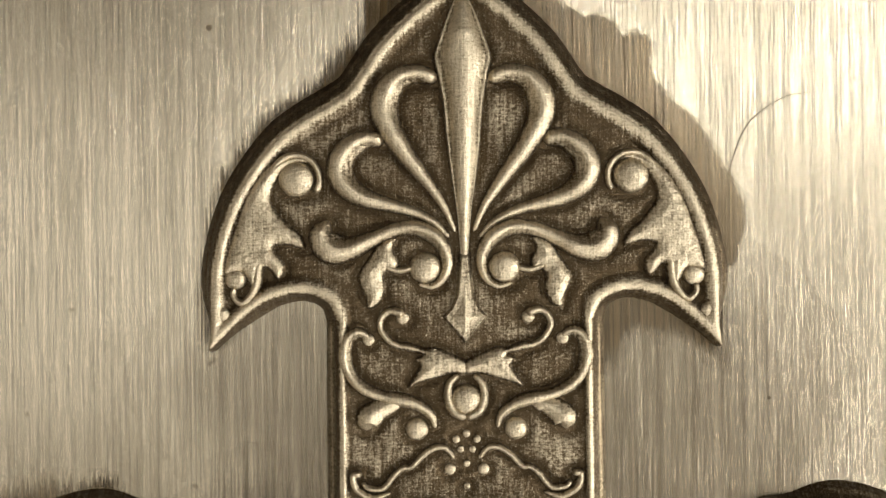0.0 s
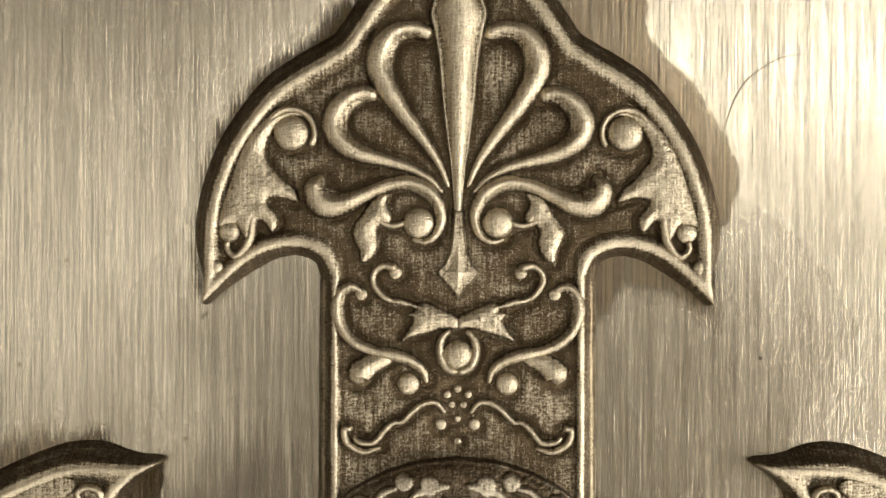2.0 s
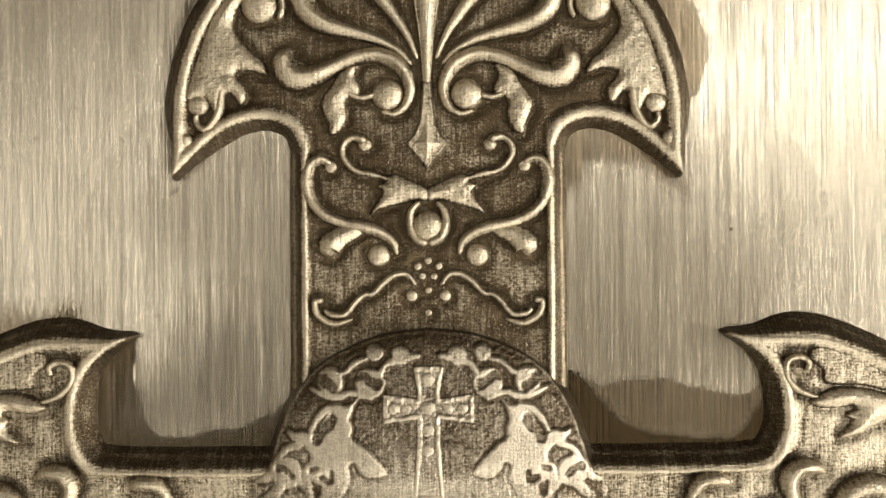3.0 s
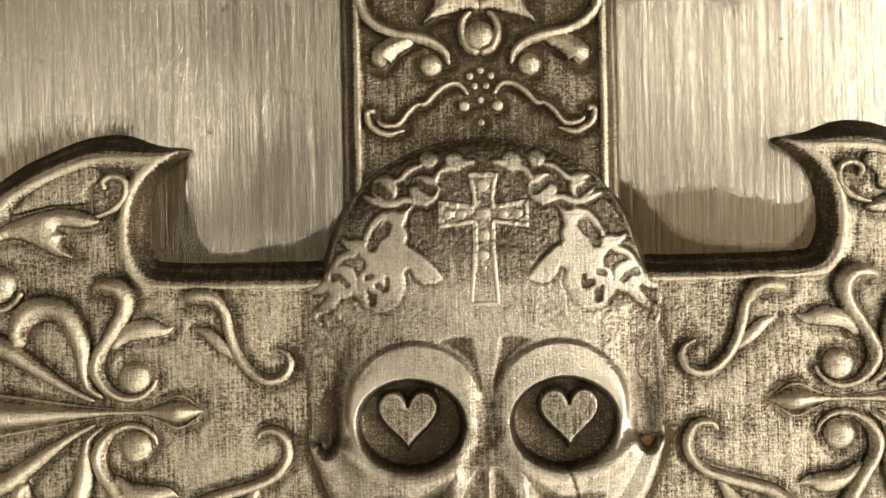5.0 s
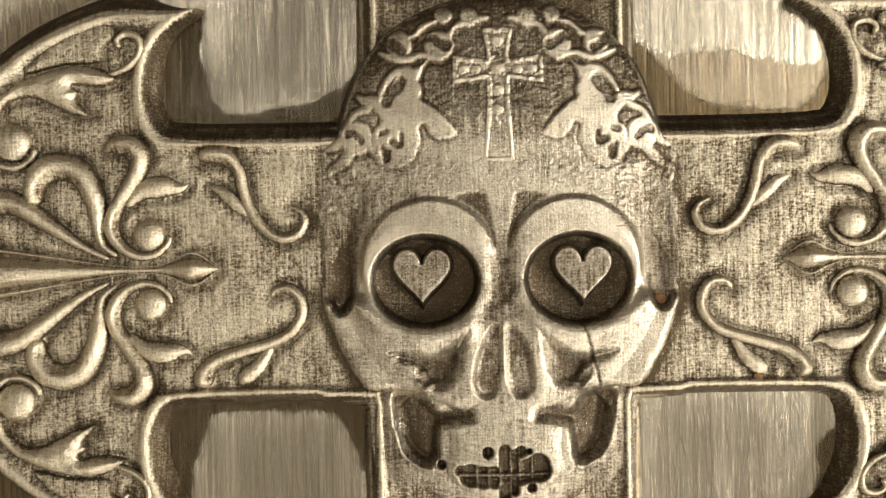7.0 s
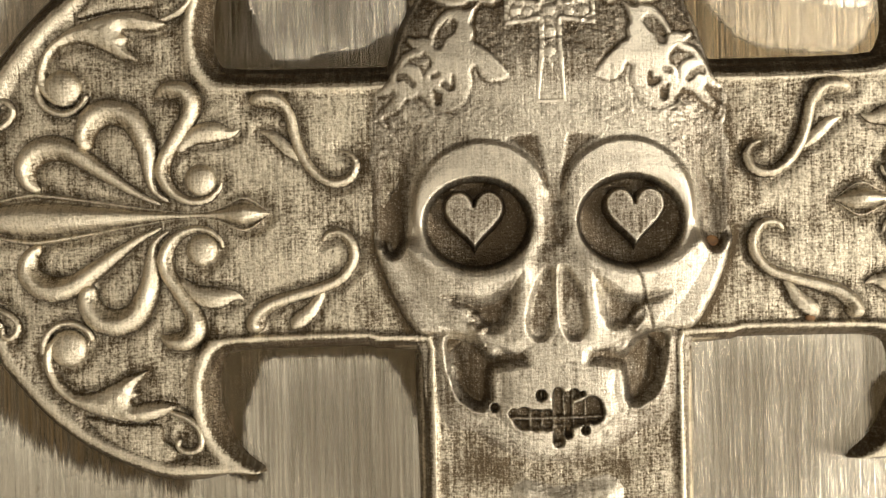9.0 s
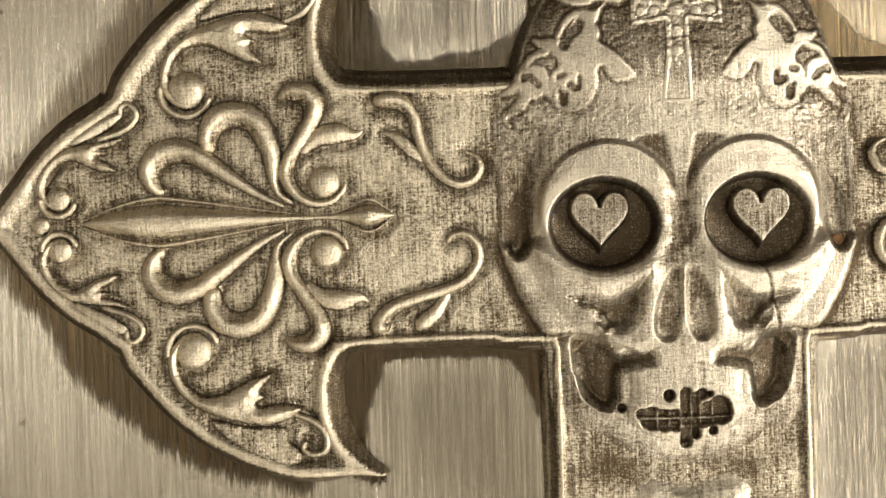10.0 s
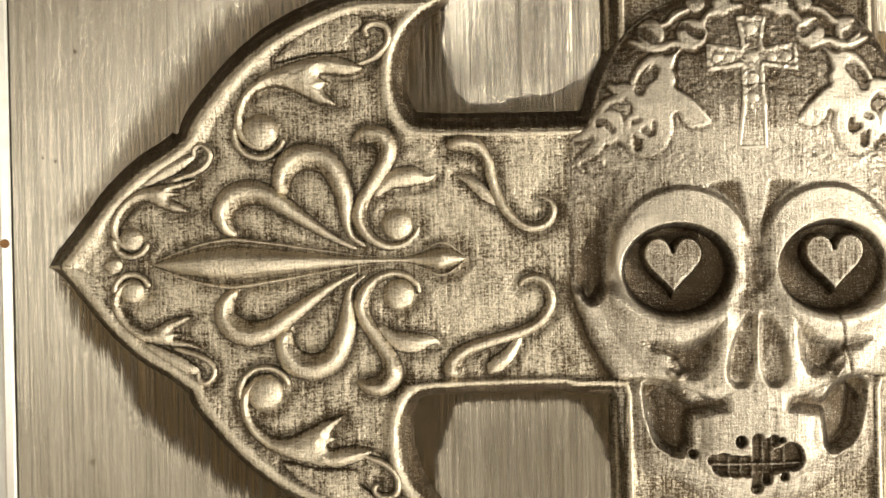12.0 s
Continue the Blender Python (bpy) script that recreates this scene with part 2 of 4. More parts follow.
def tint(points, material, z, label, soft=0.28):
    """A thin film, lacquer and painted dimming alike, thinning out towards its wavering edge."""
    curve = glide(points, 6, closed=True)
    lo, hi = curve.min(0) - 0.2, curve.max(0) + 0.2
    x, y = grid(lo[0], hi[0], lo[1], hi[1], 0.2)
    d = inside(curve, x, y) + 0.12 * uneven(x, y, 0.7, 3) + 0.10 * uneven(x, y * 0.2, 0.3, 5)
    sheet("tint", x, y, np.where(d > 0, 2 * z, 2 * z - 0.002), d > -0.1, material, plate, label, np.clip(d / soft, 0, 1))


DARK, TAN = "dark brown lacquer stain with painted shade", "thin tan lacquer stain"
# Top halo: lacquer with the shadow beside the wall painted in.
tint([(0, 44.0), (-2.6, 43.9), (-4.2, 42.8), (-5.9, 41.6), (-6.0, 40.4), (-7.4, 38.6), (-9.0, 37.1), (-11.1, 35.6), (-12.4, 33.9), (-13.7, 32.0), (-14.2, 30.2),
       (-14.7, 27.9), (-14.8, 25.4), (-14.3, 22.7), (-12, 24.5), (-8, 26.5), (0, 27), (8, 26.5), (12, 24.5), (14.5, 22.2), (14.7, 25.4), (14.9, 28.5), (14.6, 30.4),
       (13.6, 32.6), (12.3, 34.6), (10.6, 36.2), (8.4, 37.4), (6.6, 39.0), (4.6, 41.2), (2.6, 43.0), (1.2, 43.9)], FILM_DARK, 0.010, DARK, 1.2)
tint([(1.0, 44.2), (3.7, 42.3), (6.2, 41.0), (8.3, 40.4), (8.8, 39.7), (10.2, 39.5), (10.4, 38.1), (11.0, 36.6), (12.8, 34.9), (14.3, 32.6), (15.4, 30.0), (15.2, 28.0),
       (14.0, 27), (8, 32), (2, 38)], FILM_TAN, 0.016, TAN, 0.2)
tint([(6.5, 24.8), (7.2, 21.4), (8.2, 21.5), (9.2, 23.0), (11.1, 22.8), (12.9, 22.0), (13.9, 21.2), (14.6, 21.8), (13.5, 24.0), (10, 26.5)], FILM_TAN, 0.012, TAN, 0.9)
DIMMING = "faint brownish film painted to dim plate reflections"
# Grime beside the stem, widened to dim the plate's reflection.
tint([(-1.0, 28.0), (-1.0, 9.0), (-9.5, 8.5), (-15, 15.0), (-18.5, 20.5), (-15.5, 26), (-10, 29.5)], FILM_THIN, 0.005, DIMMING, 6.0)
tint([(1.0, 28.0), (1.0, 7.0), (14, 7.0), (20.5, 12.0), (22.0, 20.0), (18.5, 26), (14, 29), (10, 29.5)], FILM_THIN, 0.005, DIMMING, 6.0)
tint([(-16.0, 14.0), (-16.1, 12.1), (-15.8, 10.6), (-15.3, 9.3), (-14.5, 8.5), (-12.3, 8.8), (-10.1, 9.2), (-8.2, 10.1), (-6.9, 12.0), (-5.5, 9.5), (-7.1, 6), (-17.9, 6),
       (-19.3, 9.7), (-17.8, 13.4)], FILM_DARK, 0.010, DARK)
tint([(7.3, 11.8), (9.4, 11.2), (11.6, 11.5), (13.2, 11.4), (15.3, 10.8), (17.3, 10.7), (17.9, 11.8), (16.4, 14.2), (18.8, 13.3), (20, 9), (18.7, 6), (9.4, 6)], FILM_TAN, 0.010, TAN, 0.15)
tint([(7.3, 12.0), (9.0, 11.0), (10.2, 9.5), (11.9, 8.7), (15.3, 8.3), (17.2, 8.7), (18.0, 10.2), (18.2, 12.2), (18.8, 13.3), (20, 9), (18.7, 6), (9.4, 6)], FILM_DARK, 0.018, DARK)
tint([(-19.5, -6), (-6, -6), (-6.6, -13.2), (-7.4, -12.4), (-8.0, -10.6), (-8.8, -8.8), (-9.8, -8.1), (-15.2, -8.1), (-16.1, -8.8), (-16.7, -10.3), (-17.0, -12.2), (-16.6, -13.4),
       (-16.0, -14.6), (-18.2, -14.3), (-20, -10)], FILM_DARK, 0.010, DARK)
tint([(19, -6), (20.5, -9), (20.2, -12.4), (18, -14.2), (16.8, -13.8), (17.1, -12.1), (17.3, -10.2), (18.3, -9.0), (18.8, -8.2)], FILM_DARK, 0.010, DARK)
tint([(-38.0, -0.1), (-36.2, 2.2), (-33.9, 5.0), (-33.0, 6.2), (-31.7, 7.2), (-30.6, 7.9), (-30.2, 9.2), (-29.5, 10.8), (-28.0, 12.1), (-25.6, 13.4), (-23.1, 14.6), (-18.8, 14.9),
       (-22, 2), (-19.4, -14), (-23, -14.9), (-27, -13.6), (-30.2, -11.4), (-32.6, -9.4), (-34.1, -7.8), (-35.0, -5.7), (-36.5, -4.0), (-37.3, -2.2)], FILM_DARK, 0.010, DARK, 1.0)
tint([(-37.6, 2.0), (-35.4, 5.6), (-33.6, 8.2), (-31.6, 10.4), (-29.6, 12.9), (-26, 15.2), (-22, 16.0), (-19, 15), (-22, 8), (-30, 2)], FILM_TAN, 0.0145, TAN, 1.6)

# Films painted to dim the plate's reflection in the hollows between the arms.
tint([(-18.8, 6.5), (-6.6, 6.5), (-6.6, 13.0), (-8.5, 16.5), (-13, 17.0), (-16.2, 14.2), (-18.6, 12.5)], FILM_GREY, 0.024, DIMMING, 5.0)
tint([(6.4, -6.5), (18.5, -6.5), (20.0, -12), (17, -15.5), (12, -21), (6.4, -24)], FILM_THIN, 0.024, DIMMING, 5.0)
tint([(-6.4, -6.5), (-18.5, -6.5), (-19.0, -12), (-16, -15.5), (-12, -19), (-6.4, -21)], FILM_THIN, 0.024, DIMMING, 5.0)

# ---- the cast cross on the plate
cross = new("cross_ornament")
tagged(cross, "antique cast brass cross with scrolls and skull on brushed plate", "cross ornament")

TOP = [(0, 42.55), (-1.5, 41.5), (-3.0, 40.3), (-4.4, 38.9), (-5.3, 37.6), (-6.1, 36.5), (-7.2, 35.75), (-8.5, 35.0), (-9.9, 34.0), (-11.1, 32.6), (-12.2, 30.9), (-12.95, 29.1),
       (-13.4, 27.2), (-13.55, 25.4), (-13.55, 24.0), (-13.75, 22.6)]
TOP_HOLLOW = [(-13.75, 22.6), (-12.5, 23.9), (-11.5, 24.8), (-10.4, 25.45), (-9.1, 25.75), (-8.0, 25.6), (-7.2, 25.1), (-6.75, 24.25)]
ARM_HOLLOW = [(-9.6, 6.75), (-13.0, 6.75), (-16.3, 6.8), (-17.7, 6.95), (-18.5, 7.4), (-19.0, 8.4), (-19.15, 9.6), (-19.0, 11.0), (-18.5, 12.2), (-17.5, 13.2), (-16.1, 14.0)]
ARM_BOW = [(-16.1, 14.0), (-17.9, 13.85), (-19.4, 13.9), (-21.2, 13.75), (-23.3, 13.0), (-25.1, 12.1), (-26.6, 11.0), (-27.8, 9.85), (-28.9, 8.55), (-29.6, 7.6), (-29.95, 6.75)]
ARM_TIP = [(-29.95, 6.75), (-31.1, 5.85), (-32.65, 4.85), (-34.15, 3.45), (-35.3, 2.0), (-36.15, 0.9), (-36.9, 0.0)]


def cross_outline():
    upper = np.vstack([glide(TOP)[:-1], glide(TOP_HOLLOW)[:-1], [(-6.7, 24.0), (-6.7, 7.4), (-6.9, 6.9)], glide(ARM_HOLLOW)[:-1], glide(ARM_BOW)[:-1], glide(ARM_TIP)[:-1]])
    lower = np.vstack([glide(c)[::-1][:-1] * (1, -1) for c in (ARM_TIP, ARM_BOW, ARM_HOLLOW)] + [[(-9.6, -6.9), (-6.9, -7.0), (-6.75, -7.5), (-6.7, -33.0)]])
    left = np.vstack([upper, lower])
    return np.vstack([left, left[::-1][:-1] * (-1, 1)])


OUTLINE = cross_outline()
ORNAMENTS = []


def ornament(kind, points, mirrors):
    ORNAMENTS.append((kind, points, mirrors))


SELF, ACROSS, UPDOWN, SIDES, ALL_FOUR = [(1, 1)], [(1, 1), (-1, 1)], [(1, 1), (1, -1)], [(1, 1), (-1, 1)], [(1, 1), (1, -1), (-1, 1), (-1, -1)]
ornament("spear", [(0.0, 41.93, 0.06), (0.0, 40.78, 1.21), (0.0, 39.27, 2.3), (0.0, 38.21, 2.91), (0.0, 37.3, 2.55), (0.0, 35.64, 2.0), (0.0, 33.82, 1.7), (0.0, 31.7, 1.21), (0.0, 29.89, 0.73), (0.0, 27.46, 0.36), (0.0, 26.25, 0.36), (0.0, 25.04, 0.24)], SELF)
ornament("scroll", [(-1.35, 37.02, 0.61), (-2.41, 37.35, 0.85), (-3.44, 37.08, 1.03), (-4.1, 36.24, 1.27), (-4.23, 35.33, 1.27), (-3.87, 34.3, 1.09), (-3.02, 32.94, 0.85), (-2.0, 31.58, 0.61), (-1.09, 30.22, 0.36), (-0.49, 28.86, 0.18)], ACROSS)
ornament("scroll", [(-4.29, 33.7, 0.61), (-5.2, 33.88, 0.85), (-6.19, 33.31, 1.09), (-6.65, 32.4, 1.21), (-6.38, 31.5, 1.15), (-5.5, 30.8, 0.91), (-4.3, 30.41, 0.67), (-2.79, 29.98, 0.48), (-1.58, 29.34, 0.36), (-0.82, 28.56, 0.18)], ACROSS)
ornament("scroll", [(-7.32, 29.53, 0.3), (-7.62, 28.78, 1.21), (-7.14, 28.08, 1.45), (-6.11, 28.02, 1.09), (-4.9, 28.53, 0.73), (-3.69, 29.01, 0.67), (-2.49, 29.07, 0.73), (-1.43, 28.47, 0.73), (-0.92, 27.41, 0.55), (-1.13, 26.44, 0.42), (-1.74, 25.96, 0.3), (-2.49, 26.08, 0.18)], ACROSS)
ornament("ball", [(-2.13, 26.96, 1.76)], ACROSS)
ornament("ball", [(-3.37, 24.27, 0.73)], ACROSS)
ornament("ball", [(-5.21, 23.11, 0.67)], ACROSS)
ornament("tendril", [(-4.36, 27.11, 0.3), (-3.55, 26.81, 0.27), (-2.79, 26.96, 0.27)], ACROSS)
ornament("tendril", [(-3.25, 24.45, 0.48), (-3.94, 24.66, 0.33), (-4.46, 24.33, 0.27), (-4.55, 23.73, 0.27), (-4.07, 23.03, 0.27), (-3.4, 22.7, 0.18)], ACROSS)
ornament("ball", [(0.0, 19.85, 1.76)], SELF)
ornament("tendril", [(-0.43, 21.21, 0.24), (-0.89, 20.67, 0.33), (-0.95, 19.85, 0.39), (-0.62, 19.21, 0.42), (0.05, 18.91, 0.42)], ACROSS)
ornament("scroll", [(-5.15, 23.24, 0.24), (-5.78, 23.51, 0.48), (-6.33, 23.09, 0.55), (-6.49, 22.21, 0.67), (-6.22, 21.3, 0.55), (-5.52, 20.54, 0.58), (-4.46, 20.08, 0.52), (-3.4, 19.86, 0.64), (-2.5, 19.53, 0.55), (-1.89, 19.01, 0.42), (-1.65, 18.34, 0.15)], ACROSS)
ornament("leaf", [(-3.47, 19.8, 0.55), (-4.62, 19.38, 1.03), (-5.29, 18.81, 1.27), (-5.35, 18.26, 0.42)], ACROSS)
ornament("ball", [(-2.65, 18.31, 1.27)], ACROSS)
ornament("tendril", [(-5.61, 15.48, 0.18), (-5.24, 15.17, 0.27), (-4.49, 15.17, 0.27), (-3.88, 15.86, 0.27), (-3.42, 16.23, 0.24), (-2.97, 16.28, 0.24), (-2.36, 16.89, 0.27), (-1.75, 17.28, 0.27), (-1.14, 17.28, 0.24), (-0.66, 16.7, 0.15)], ACROSS)
ornament("tendril", [(-5.63, 15.9, 0.3), (-6.09, 15.84, 0.3), (-5.91, 15.11, 0.3), (-5.06, 14.66, 0.27), (-4.09, 14.89, 0.12)], ACROSS)
ornament("ball", [(-0.9, 16.12, 0.61)], ACROSS)
ornament("ball", [(0.0, 18.03, 0.42)], SELF)
ornament("ball", [(0.0, 16.42, 0.36)], SELF)
ornament("ball", [(0.0, 15.21, 0.36)], SELF)
ornament("ball", [(-0.56, 17.73, 0.42)], ACROSS)
ornament("ball", [(-0.32, 17.18, 0.36)], ACROSS)
ornament("ball", [(-8.98, 31.77, 2.0)], ACROSS)
ornament("tendril", [(-11.01, 27.43, 0.36), (-11.13, 26.22, 0.39), (-11.56, 25.43, 0.33), (-12.01, 25.16, 0.3), (-12.4, 25.56, 0.27), (-12.34, 26.04, 0.27)], ACROSS)
ornament("ball", [(-12.28, 26.46, 1.21)], ACROSS)
ornament("ball", [(-13.01, 24.56, 0.79)], ACROSS)
ornament("spear", [(-32.13, 0.0, 0.06), (-30.85, 0.0, 1.21), (-29.33, 0.0, 2.18), (-28.12, 0.0, 2.61), (-27.21, 0.0, 2.55), (-25.69, 0.0, 2.12), (-23.87, 0.0, 1.52), (-22.05, 0.0, 0.91), (-20.23, 0.0, 0.42), (-18.72, 0.0, 0.36), (-17.66, 0.0, 0.9), (-16.75, 0.0, 1.75), (-16.2, 0.0, 1.6), (-15.7, 0.0, 0.9), (-15.2, 0.0, 0.06)], SIDES)
ornament("scroll", [(-27.54, 1.41, 0.36), (-28.1, 2.02, 0.79), (-28.24, 2.79, 1.03), (-27.71, 3.53, 1.21), (-26.79, 3.81, 1.21), (-25.74, 3.55, 1.03), (-24.69, 2.86, 0.85), (-23.5, 2.01, 0.61), (-22.3, 1.23, 0.36), (-21.07, 0.63, 0.15)], ALL_FOUR)
ornament("scroll", [(-24.92, 3.53, 0.67), (-25.08, 4.38, 0.97), (-24.64, 5.28, 1.21), (-23.72, 5.69, 1.27), (-22.66, 5.36, 1.21), (-22.02, 4.47, 1.09), (-21.68, 3.4, 0.91), (-21.61, 2.33, 0.61), (-21.39, 1.42, 0.36), (-20.64, 0.77, 0.15)], ALL_FOUR)
ornament("scroll", [(-21.25, 6.42, 0.12), (-20.69, 6.71, 0.73), (-19.84, 6.69, 1.03), (-19.34, 6.07, 1.09), (-19.51, 5.17, 0.85), (-20.14, 4.12, 0.73), (-20.77, 3.07, 0.73), (-20.89, 2.17, 0.73), (-20.36, 1.25, 0.55), (-19.46, 0.77, 0.42), (-18.55, 0.84, 0.36), (-17.93, 1.34, 0.24), (-17.74, 1.79, 0.15)], ALL_FOUR)
ornament("leaf", [(-20.16, 3.45, 0.42), (-19.23, 4.25, 0.91), (-18.17, 4.47, 1.09), (-17.26, 4.36, 0.55), (-16.71, 4.56, 0.06)], ALL_FOUR)
ornament("ball", [(-18.89, 1.88, 1.82)], ALL_FOUR)
ornament("ball", [(-33.18, 1.38, 1.39)], ALL_FOUR)
ornament("tendril", [(-31.05, 4.46, 0.21), (-29.68, 4.91, 0.27), (-29.03, 5.38, 0.27), (-28.87, 5.92, 0.27), (-29.25, 6.36, 0.27), (-29.68, 6.21, 0.24), (-29.72, 5.73, 0.21)], ALL_FOUR)
ornament("leaf", [(-32.57, 4.25, 0.3), (-31.04, 5.12, 0.67), (-30.12, 5.62, 0.55), (-29.63, 5.82, 0.15)], ALL_FOUR)
ornament("ball", [(-34.18, 0.0, 1.03)], SIDES)
ornament("ball", [(-26.17, 6.98, 2.12)], ALL_FOUR)
ornament("tendril", [(-20.97, 10.48, 0.18), (-19.84, 10.94, 0.3), (-19.19, 11.68, 0.33), (-19.26, 12.5, 0.33), (-19.95, 12.7, 0.3), (-20.41, 12.4, 0.27), (-20.3, 11.95, 0.24)], ALL_FOUR)
ornament("scroll", [(-16.2, 6.0, 0.42), (-15.43, 6.15, 0.86), (-14.62, 5.99, 0.82), (-14.03, 5.25, 0.61), (-13.76, 4.18, 0.55), (-13.39, 3.11, 0.55), (-12.75, 2.18, 0.55), (-11.85, 1.61, 0.55), (-10.94, 1.76, 0.55), (-10.53, 2.42, 0.45), (-10.72, 2.97, 0.33), (-11.32, 3.29, 0.15)], SIDES)
ornament("leaf", [(-15.66, 4.44, 0.09), (-14.97, 4.18, 0.55), (-14.23, 3.49, 0.67), (-13.46, 2.84, 0.27)], SIDES)
ornament("scroll", [(-12.43, -1.56, 0.15), (-11.99, -1.18, 0.42), (-11.32, -1.2, 0.55), (-10.8, -1.82, 0.58), (-10.82, -2.73, 0.55), (-11.54, -3.62, 0.55), (-12.77, -4.13, 0.55), (-14.15, -4.52, 0.61), (-15.37, -4.97, 0.73), (-16.06, -5.68, 0.85), (-15.99, -6.38, 1.21)], SIDES)
ornament("leaf", [(-12.38, -4.2, 0.24), (-13.07, -5.22, 0.73), (-13.82, -5.83, 0.82), (-14.13, -6.25, 0.21)], SIDES)


def ring(cx, cy, radius, start, end, mirrors):
    """A thin curl round a ball, tapering towards its end."""
    turns = [start + (end - start) * k / 8 for k in range(9)]
    ornament("tendril", [(cx + radius * math.cos(math.radians(a)), cy + radius * math.sin(math.radians(a)), 0.34 - 0.012 * k) for k, a in enumerate(turns)], mirrors)


ring(-26.17, 6.98, 1.36, 165, 345, ALL_FOUR)
ring(-33.18, 1.38, 0.92, 170, 350, ALL_FOUR)
ring(-8.98, 31.77, 1.27, 175, -35, ACROSS)

# solid leaves with serrated tips: outline, height, mirrors
PLATES = [
    ([(-8.27, 32.63), (-8.82, 32.99), (-10.22, 32.62), (-11.21, 31.6), (-11.87, 30.33), (-12.34, 28.97), (-12.76, 27.61), (-12.87, 26.71), (-11.95, 26.83), (-11.5, 26.11), (-11.2, 25.96), (-10.9, 26.71), (-10.66, 27.08), (-10.36, 26.84), (-9.99, 26.42), (-9.69, 26.72), (-9.69, 27.26), (-10.12, 27.8), (-10.24, 28.16), (-9.7, 28.29), (-9.1, 28.17), (-8.55, 28.05), (-8.8, 28.77), (-9.4, 29.25), (-10.01, 29.97), (-10.37, 30.57), (-10.25, 31.3), (-9.72, 32.14), (-8.99, 32.63)], 0.46, ACROSS),
    ([(-25.62, 6.15), (-26.34, 5.95), (-27.14, 6.47), (-27.61, 7.3), (-27.43, 8.36), (-26.86, 9.37), (-25.73, 10.19), (-24.24, 10.77), (-22.74, 11.06), (-21.59, 10.94), (-20.46, 10.3), (-21.2, 9.95), (-22.11, 9.99), (-22.71, 10.09), (-22.86, 9.85), (-22.34, 9.56), (-22.69, 9.31), (-22.44, 8.89), (-21.97, 8.33), (-22.97, 8.49), (-23.89, 8.97), (-24.81, 9.37), (-25.71, 9.41), (-26.45, 8.96), (-26.92, 8.23), (-26.98, 7.38), (-26.67, 6.82), (-26.17, 6.44), (-25.69, 6.57)], 0.58, ALL_FOUR),
    ([(-32.74, 1.07), (-33.34, 0.76), (-33.98, 1.11), (-34.36, 1.91), (-34.08, 2.88), (-33.4, 3.65), (-32.66, 4.09), (-31.76, 4.29), (-30.56, 4.44), (-29.51, 4.58), (-30.1, 4.18), (-30.97, 3.95), (-30.48, 3.78), (-31.08, 3.55), (-30.38, 3.17), (-30.04, 2.79), (-30.82, 2.8), (-31.58, 3.09), (-32.34, 3.43), (-32.94, 3.3), (-33.5, 2.77), (-33.82, 2.07), (-33.69, 1.47), (-33.26, 1.15), (-32.81, 1.37)], 0.46, ALL_FOUR),
    ([(-25.39, 10.74), (-23.35, 11.16), (-21.39, 11.27), (-21.2, 12.0), (-20.52, 12.62), (-20.69, 13.16), (-21.44, 13.26), (-22.79, 12.86), (-24.27, 11.98)], 0.16, ALL_FOUR),
    ([(-4.7, 28.14), (-5.07, 27.53), (-5.61, 26.78), (-5.67, 26.18), (-5.32, 25.43), (-5.2, 24.79), (-4.62, 25.03), (-4.29, 25.81), (-4.38, 26.54), (-4.1, 26.84), (-3.71, 26.84), (-3.56, 27.32), (-3.86, 27.98), (-3.62, 28.52), (-4.16, 28.52)], 0.42, ACROSS),
    ([(-3.94, 22.74), (-3.13, 22.95), (-2.23, 22.6), (-1.71, 22.68), (-0.72, 22.25), (0.0, 21.87), (0.0, 21.28), (-0.72, 21.28), (-1.48, 21.07), (-2.38, 20.83), (-3.08, 20.54), (-2.65, 21.29), (-2.44, 21.76), (-2.71, 22.05), (-2.23, 22.3), (-3.04, 22.47)], 0.42, ACROSS),
]

GROUND = 1.12


def offset(poly, reach):
    """The outline moved outwards, with pointed corners."""
    e = np.roll(poly, -1, axis=0) - poly
    e /= np.hypot(e[:, 0], e[:, 1])[:, None] + 1e-9
    n = np.stack([e[:, 1], -e[:, 0]], 1)
    if (poly[:, 0] * np.roll(poly[:, 1], -1) - poly[:, 1] * np.roll(poly[:, 0], -1)).sum() < 0:
        n = -n
    m = n + np.roll(n, 1, axis=0)
    mn = np.maximum((m * n).sum(1), 0.02)
    far = np.minimum(np.sqrt(2 / mn), 1.5)
    tip = np.min([np.hypot(np.abs(poly[:, 0]) - tx, np.abs(poly[:, 1]) - ty) for tx, ty in ((16.1, 14.0), (13.75, 22.6))], axis=0)
    way = m / np.sqrt(2 * mn)[:, None]
    slope = 0.88 + 0.30 * way[:, 1]
    return poly + way * (reach * slope * far * (0.25 + 0.75 * ease(tip, 0.0, 4.0)))[:, None]


